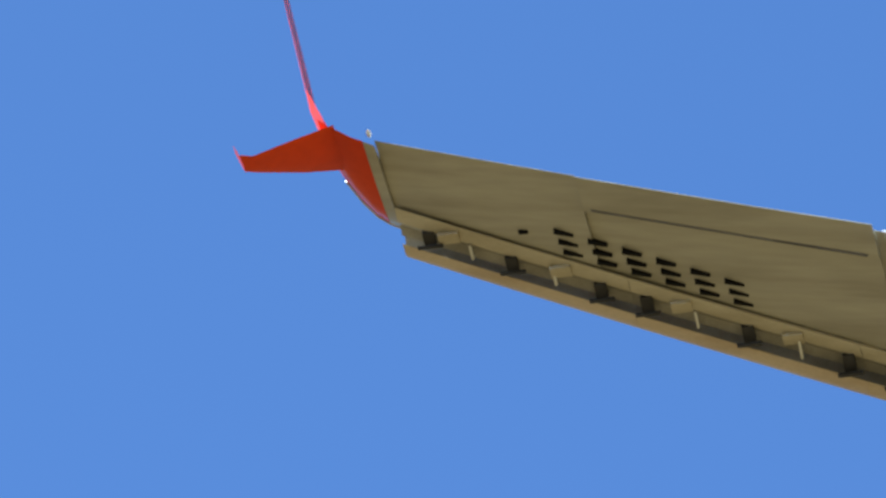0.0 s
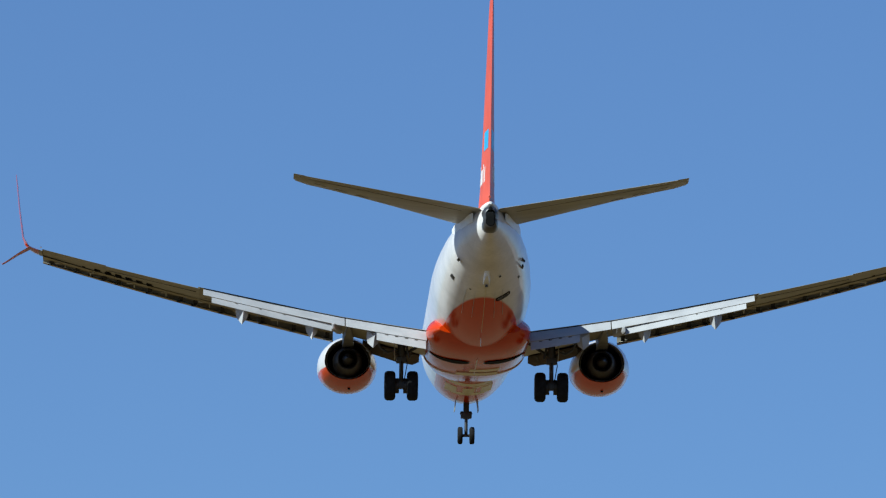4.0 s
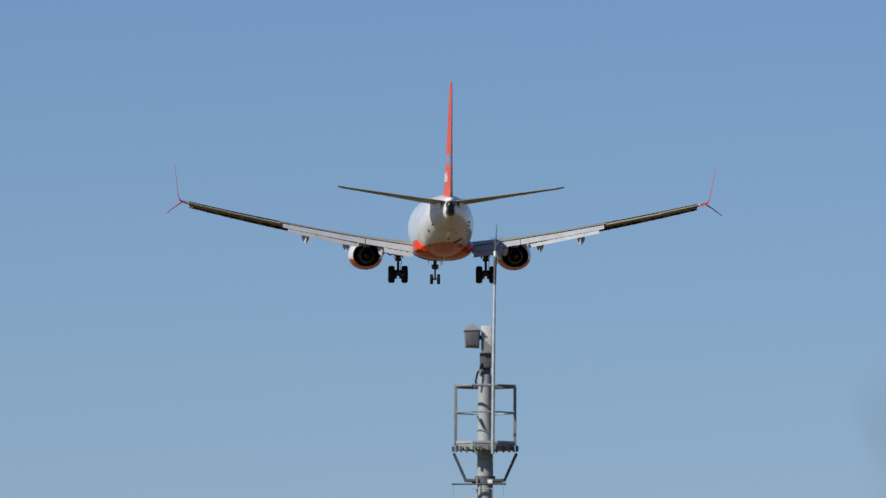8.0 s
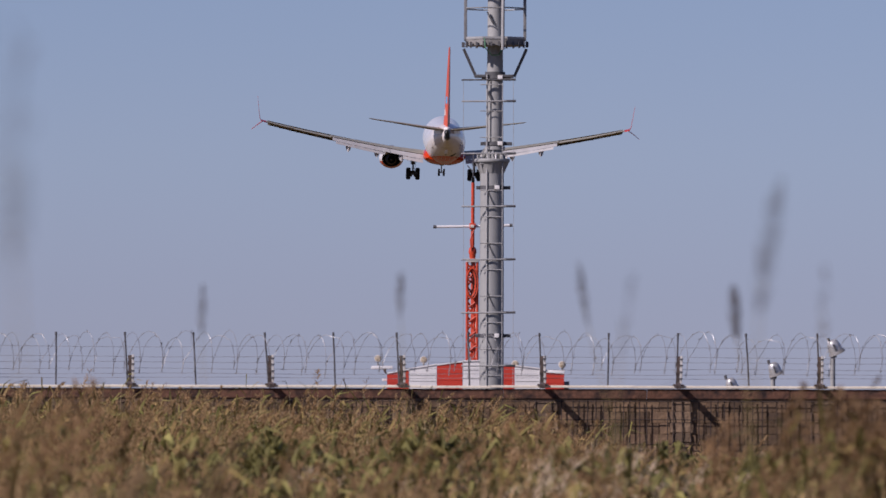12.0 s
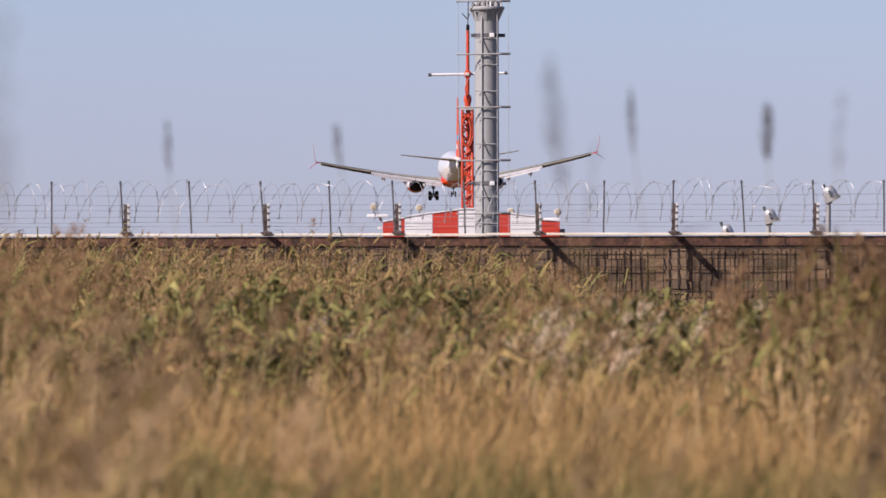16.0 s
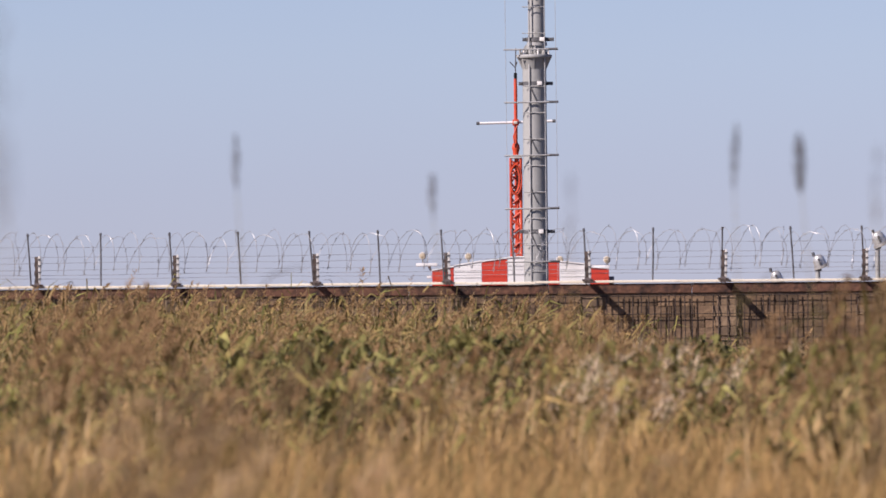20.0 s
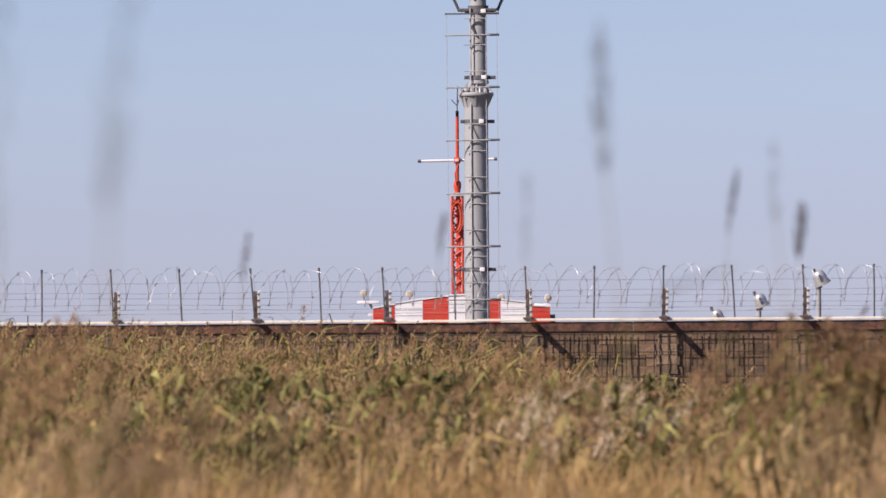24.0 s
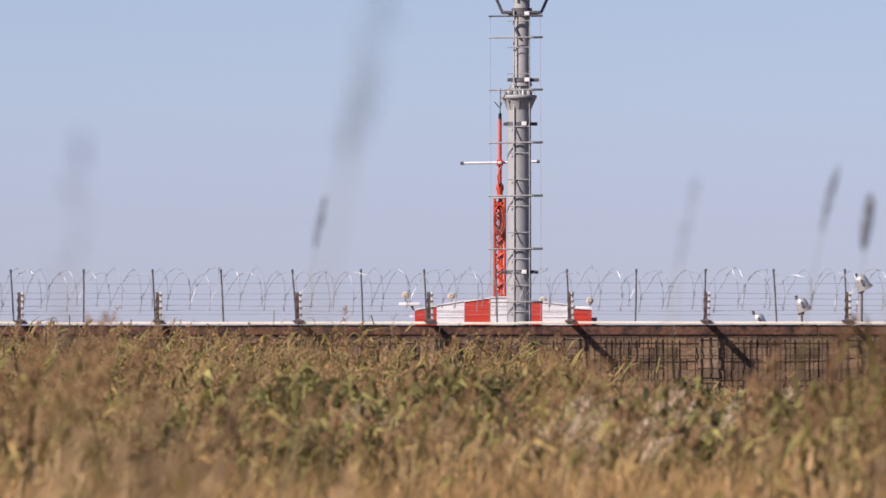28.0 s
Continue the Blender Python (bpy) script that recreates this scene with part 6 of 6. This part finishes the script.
for k in range(34):
    d = gen.uniform(76, 112)
    clump(gen, gen.uniform(-3.3, 3.3), np.interp(d, [76, 112], [-0.40, -0.14]) + gen.uniform(-0.08, 0.06), d, gen.uniform(0.15, 0.35), 24, "dry reed clump with brown feathery heads bending in the wind", 5, 0.7, M_BROWNPLUME if k % 3 == 0 else None, None, 0, 0.8, 1.15)
for az, el, d, r, n in ((2.12, 0.26, 84, 0.36, 54), (2.35, 0.12, 86, 0.4, 42), (1.95, 0.02, 84, 0.3, 18), (-2.5, 0.08, 84, 0.4, 18), (-2.87, 0.2, 88, 0.36, 26), (0.7, -0.25, 116, 0.4, 10), (1.0, -0.3, 114, 0.45, 12), (1.25, -0.22, 118, 0.4, 10),
                        (0.35, -0.3, 114, 0.4, 9), (1.6, -0.28, 114, 0.4, 10), (-0.2, -0.3, 114, 0.4, 8), (-1.6, -0.25, 116, 0.5, 10), (-2.1, -0.3, 114, 0.5, 10), (-0.06, 0.12, 92, 0.14, 7), (0.5, 0.12, 86, 0.10, 5),
                        (-0.67, 0.12, 92, 0.12, 6), (1.3, 0.06, 92, 0.2, 10), (1.75, 0.0, 96, 0.25, 12), (-1.7, 0.02, 96, 0.22, 10), (-0.36, -0.02, 104, 0.3, 14)):
    clump(gen, az, el, d * 0.74, r, n, "tall brown plumed reed clump swaying in the wind", 3, 0.7, M_BROWNPLUME, limp=1.25)
for az, el, d, r, n in ((0.2, -0.16, 88, 0.16, 7), (0.36, -0.12, 90, 0.16, 7), (0.5, -0.18, 87, 0.2, 8), (0.8, -0.15, 88, 0.2, 7), (1.25, -0.1, 92, 0.2, 6), (0.62, -0.27, 84, 0.2, 6), (0.28, -0.3, 83, 0.2, 6),
                        (1.6, -0.2, 88, 0.25, 5), (-1.2, -0.2, 92, 0.3, 5), (-0.5, -0.22, 90, 0.3, 5)):
    clump(gen, az, el, d, r, n + 4, "reed clump with pale silky heads in the wind", 3, 0.8, M_PALEPLUME, limp=1.4)
for az, el, d, r, n in ((-2.62, -0.34, 31, 0.07, 9), (-2.72, -0.5, 29, 0.08, 8), (-2.14, 0.0, 34, 0.05, 5), (-1.25, -0.62, 33, 0.08, 6), (1.85, -0.45, 33, 0.08, 6), (2.3, -0.3, 31, 0.07, 6), (0.65, -0.72, 32, 0.08, 5)):
    clump(gen, az, el, d, r, n, "small dry reed clump with tan heads in the grass", 2, 0.8, M_CLUMPPLUME, limp=1.2)


def gusts(t, x):
    """The wind at a place along the field: it runs from left to right in waves."""
    return 0.5 * math.sin(2.6 * t - 0.5 * x) + 0.3 * math.sin(4.7 * t + 0.9 * x + 1.0) + 0.2 * math.sin(7.3 * t - 1.7 * x + 2.0)


def bend_rows(x, y, limp):
    """Poses of a clump on its root through the clip."""
    rows = []
    for t in [0.0, 4.0, 8.0] + [9.6 + 0.4 * k for k in range(46)] + [28.0]:
        rows.append((t, pose(x, y, 0, 1.6 * limp * math.sin(3.1 * t + 1.3 * x), limp * (1.0 + 4.2 * gusts(t, x + 0.05 * y)), 0)))
    return rows


# ---- nearer reeds that nod in the wind ----
def near_reed(length, head, thick, n, leaf):
    h = tagged(holder("reed_stalk"), "single tall reed with a dark seed head swaying in wind", "reed", "swaying near reeds")
    g = random.Random(int(length * 1000 + head * 77))
    part("stem", bm_tube([(0, 0, 0), (0.01, 0, length * 0.5), (0, 0, length)], [0.003, 0.0022, 0.0015], 6), M_REEDLEAF, h)
    groups = []
    gg = np.random.default_rng(int(length * 1000))
    f = gg.uniform(-0.5, 0.5, n)
    env = np.sqrt(np.maximum(0.02, 1 - (2 * f) ** 2)) * thick
    p = np.stack([0.06 * head * (f + 0.5) ** 1.5, np.zeros(n), length + f * head], 1)
    a = gg.uniform(0, 2 * math.pi, n)
    out = np.stack([np.cos(a), np.sin(a), np.zeros(n)], 1) * env[:, None]
    up = np.array([0, 0, 1.0])
    groups.append(strips(p, p + out * 0.7 + up * 0.02, p + out + up * 0.05, np.full(n, 0.0035), across(gg, n)))
    ob = quick_mesh("seed_head", *join(groups), M_DARKPLUME)
    ob.parent = h
    if leaf:
        bm = bmesh.new()
        z = length * 0.72
        rows = [[(0.0, -0.006, z), (0.0, 0.006, z), (0.0, 0.006, z + 0.01)], [(0.14, -0.012, z + 0.16), (0.14, 0.012, z + 0.16), (0.14, 0.012, z + 0.165)], [(0.32, -0.003, z + 0.2), (0.32, 0.003, z + 0.2), (0.32, 0.003, z + 0.203)]]
        part("leaf", bm_loft(rows, bm), M_REEDLEAF, h)
    return h


def nod(base, length, seen):
    """Poses of a reed on its base, from the bearing and height angle of its head at each time."""
    rows = []
    for t, az, el in seen:
        d = base[1]
        dx = d * math.tan(radians(az)) - base[0]
        dz = EYE + d * math.tan(radians(el))
        flat = min(0.9 * length, math.hypot(dx, 0))
        dx = math.copysign(flat, dx)
        dy = math.sqrt(max(0.0, length ** 2 - dx * dx - dz * dz))
        q = Vector((0, 0, 1)).rotation_difference(Vector((dx, dy, dz)))
        rows.append((t, Matrix.Translation(base) @ q.to_matrix().to_4x4()))
    return rows


# ---- what moves ----
def motions():
    walk(plane, [
        (0, pose(-4.36, 97.15, 76.05, 3.01, 0.50, 1.53)), (0.5, pose(-4.01, 132.03, 73.87, 2.93, 2.74, 1.66)), (1, pose(-3.70, 166.75, 71.68, 2.80, 4.09, 1.47)),
        (1.5, pose(-3.41, 201.31, 69.50, 2.67, 3.55, 1.55)), (2, pose(-3.16, 235.70, 67.31, 1.80, 0.50, 1.81)), (2.5, pose(-2.93, 269.94, 65.12, 1.50, 0.29, 2.00)),
        (3, pose(-2.73, 304.01, 62.94, 1.73, -1.15, 2.03)), (3.5, pose(-2.56, 337.92, 60.75, 1.89, -0.59, 1.98)), (5.5, pose(-2.18, 474.00, 52.23, 2.82, 2.64, 1.68)),
        (6, pose(-2.15, 507.25, 50.03, 2.98, 2.05, 1.70)), (6.5, pose(-2.15, 540.66, 47.86, 3.08, 1.06, 1.76)), (7, pose(-2.18, 574.21, 45.17, 3.03, 0.31, 1.86)),
        (7.5, pose(-2.42, 607.92, 42.64, 2.99, 0.08, 1.87)), (8, pose(-2.81, 641.76, 41.49, 3.17, 0.01, 1.95)), (8.5, pose(-3.04, 675.78, 39.93, 3.48, -0.21, 1.89)),
        (9, pose(-3.53, 709.93, 38.05, 3.70, 0.68, 1.77)), (9.5, pose(-3.81, 744.25, 36.28, 3.99, 2.20, 1.53)), (10, pose(-4.07, 778.70, 34.63, 4.17, 2.72, 1.29)),
        (10.5, pose(-4.30, 813.39, 33.08, 4.01, 1.37, 1.29)), (11, pose(-4.40, 848.09, 31.63, 3.76, 0.16, 1.39)), (11.5, pose(-4.53, 883.00, 30.25, 3.52, 0.49, 1.15)),
        (12, pose(-4.62, 918.05, 28.94, 3.25, 1.33, 1.11)), (12.5, pose(-4.59, 953.28, 27.60, 3.24, 2.35, 1.34)), (13, pose(-4.56, 988.64, 26.27, 3.33, 2.61, 1.49)),
        (13.5, pose(-4.35, 1024.16, 24.62, 3.03, 3.42, 1.21)), (15.5, pose(-3.93, 1167.74, 17.54, 1.90, -3.16, 1.80)), (16, pose(-4.03, 1204.01, 15.36, 1.85, -1.95, 1.72)),
        (16.5, pose(-4.44, 1240.43, 13.47, 1.86, 0.07, 1.55)), (17, pose(-4.64, 1277.01, 11.07, 2.22, 0.38, 1.54)), (17.5, pose(-5.06, 1313.73, 9.66, 2.17, -0.39, 1.60)),
        (18, pose(-5.68, 1350.60, 8.38, 1.97, -0.28, 1.65)), (18.5, pose(-5.96, 1385.60, 7.30, 2.40, 0.00, 1.60)), (19, pose(-6.12, 1420.60, 6.10, 3.00, 0.00, 1.60)),
        (20, pose(-6.43, 1490.60, 4.20, 4.00, 0.00, 1.60)), (21, pose(-6.74, 1560.20, 3.72, 3.20, 0.00, 1.60)), (23, pose(-7.33, 1690.60, 3.68, 0.00, 0.00, 1.60)),
        (25, pose(-7.86, 1808.20, 3.68, 0.00, 0.00, 1.60)), (28, pose(-8.54, 1960.60, 3.68, 0.00, 0.00, 1.60)),
    ])
    for ob, x, y, limp in SWAYING:
        walk(ob, bend_rows(x, y, limp))
    reed = near_reed(2.49, 0.26, 0.02, 90, 1)
    walk(reed, nod((-1.24, 45, 0), 2.49, [(0, -1.56, 0.93), (10, -1.56, 0.93), (10.4, -1.82, 0.99), (10.8, -1.55, 0.73), (11, -1.94, 0.54), (12, -1.75, 0.71), (13, -1.91, 0.67), (16, -1.92, 0.78), (17, -1.39, 0.69), (18, -1.61, 0.61), (19, -1.32, 0.81), (20, -1.79, 0.98), (21, -1.65, 1.03), (24, -1.41, 0.65), (25, -1.55, 0.86), (26, -1.41, 1.04), (27, -0.94, 0.71), (28, -1.21, 0.85)]))
    reed = near_reed(2.46, 0.24, 0.02, 80, 0)
    walk(reed, nod((-0.32, 45, 0), 2.46, [(0, -0.62, 0.54), (11, -0.62, 0.54), (12, -0.56, 0.8), (13, -0.49, 0.79), (16, -0.9, 0.78), (17, -0.43, 0.64), (18, -0.49, 0.67), (19, -0.42, 0.85), (20, -0.63, 0.78), (21, -0.7, 1.0), (24, -0.23, 0.77), (25, -0.27, 0.56), (26, -0.2, 0.66), (27, 0.32, 0.74), (28, -0.14, 0.78)]))
    reed = near_reed(2.39, 0.42, 0.03, 110, 1)
    walk(reed, nod((0.50, 25, 0), 2.39, [(0, 1.4, 0.4), (8, 0.9, 0.9), (9, 0.32, 1.65), (9.6, 0.3, 1.64), (10, 0.08, 1.61), (10.4, 1.14, 0.87), (10.8, 0.75, 1.06), (11, 1.02, 0.76), (11.4, 0.46, 1.35), (12, 1.65, 1.1), (12.4, 1.81, 1.38), (13, 0.48, 1.47), (13.4, 0.74, 1.18), (15.6, 0.83, 0.78), (16, 0.39, 0.92), (17, 0.86, 1.23), (18, 1.09, 1.13), (19, 1.44, 0.81), (20, 2.29, 1.17), (21, 1.26, 1.4), (24, 0.72, 1.55), (24.4, 0.9, 1.61), (25, 1.41, 1.65), (25.4, 1.29, 1.57), (26, 0.15, 1.64), (26.4, 1.19, 1.56), (26.8, 1.61, 1.5), (27, 1.81, 1.47), (27.2, 1.54, 1.43), (27.4, 1.86, 1.53), (27.6, 1.76, 1.51), (27.8, 2.05, 1.33), (28, 2.43, 1.31)]))
    reed = near_reed(2.40, 0.28, 0.02, 90, 1)
    walk(reed, nod((0.87, 42, 0), 2.40, [(0, 0.5, 0.3), (11, 0.5, 0.3), (12, 0.53, 0.8), (13, 1.26, 0.84), (16, 0.84, 0.92), (17, 1.14, 0.9), (18, 1.14, 0.73), (19, 1.3, 0.58), (20, 1.16, 0.98), (21, 0.86, 1.0), (24, 1.49, 0.95), (25, 1.08, 0.83), (26, 1.35, 0.98), (27, 1.54, 0.98), (28, 1.8, 0.98)]))
    reed = near_reed(2.43, 0.26, 0.03, 240, 1)
    walk(reed, nod((1.32, 42, 0), 2.43, [(0, 1.78, 0.58), (11, 1.78, 0.58), (12, 1.44, 0.7), (13, 1.9, 0.77), (16, 1.65, 0.86), (17, 2.03, 0.69), (18, 1.56, 0.71), (19, 1.97, 0.59), (20, 1.55, 0.94), (21, 1.62, 1.03), (24, 1.91, 0.78), (25, 1.78, 0.68), (26, 1.96, 0.9), (27, 2.07, 0.94), (28, 2.05, 0.85)]))
    reed = near_reed(2.15, 0.42, 0.03, 44, 0)
    walk(reed, nod((-0.60, 14, 0), 2.15, [(0, -4, 1.0), (9.2, -3.6, 1.6), (10, -2.80, 1.86), (10.8, -2.95, 1.52), (11, -3.3, 1.45), (12, -2.97, 1.66), (12.4, -2.8, 1.38), (13, -3.3, 1.47), (16, -3.11, 0.99), (18, -3.11, 1.0), (19, -2.62, 1.25), (20, -3.4, 1.27), (21, -2.75, 0.85), (24, -2.26, 1.61), (25, -2.98, 1.55), (25.4, -2.17, 1.44), (26, -1.99, 1.51), (26.4, -2.21, 1.42), (26.8, -2.2, 1.4), (27, -2.48, 1.6), (27.2, -2.2, 1.6), (27.4, -1.85, 1.53), (27.6, -1.13, 1.64), (28, -0.93, 1.9)]))
    reed = near_reed(2.06, 0.42, 0.025, 30, 0)
    walk(reed, nod((-0.66, 14, 0), 2.06, [(0, -4.5, 1.2), (23, -3.2, 1.4), (24, -2.99, 1.42), (25, -3.31, 1.48), (25.4, -2.56, 1.44), (26, -2.96, 1.51), (26.8, -2.66, 1.63), (27, -2.98, 1.6), (27.2, -2.64, 1.6), (27.4, -2.35, 1.56), (27.6, -2.12, 1.61), (28, -2.86, 0.66)]))
    reed = near_reed(2.28, 0.3, 0.02, 24, 0)
    walk(reed, nod((1.10, 30, 0), 2.28, [(0, 1.96, 0.35), (11, 1.96, 0.35), (12, 1.98, 0.77), (13, 2.14, 0.87), (18, 2.07, 0.86), (19, 2.17, 0.75), (21, 1.84, 0.94), (24, 1.75, 1.06), (26, 2.49, 0.96), (28, 2.43, 1.17)]))
    reed = near_reed(2.13, 0.28, 0.018, 24, 0)
    walk(reed, nod((0.21, 30, 0), 2.13, [(0, -0.82, 0.63), (11, -0.82, 0.63), (12, 0.78, 0.68), (16, 0.6, 0.56), (18, 0.12, 0.67), (21, 0.23, 0.64), (25, 0.32, 0.89), (27, 1.0, 0.75), (28, 0.97, 0.85)]))
    reed = near_reed(1.98, 0.36, 0.02, 70, 1)
    walk(reed, nod((0.85, 6.2, 0), 1.98, [(0, 3.1, 1.4), (7.5, 3.2, 1.3), (8.6, 2.3, 1.35), (9, 1.80, 1.52), (9.4, 2.3, 1.4), (10, 3.3, 1.4), (28, 3.3, 1.4)]))


motions()
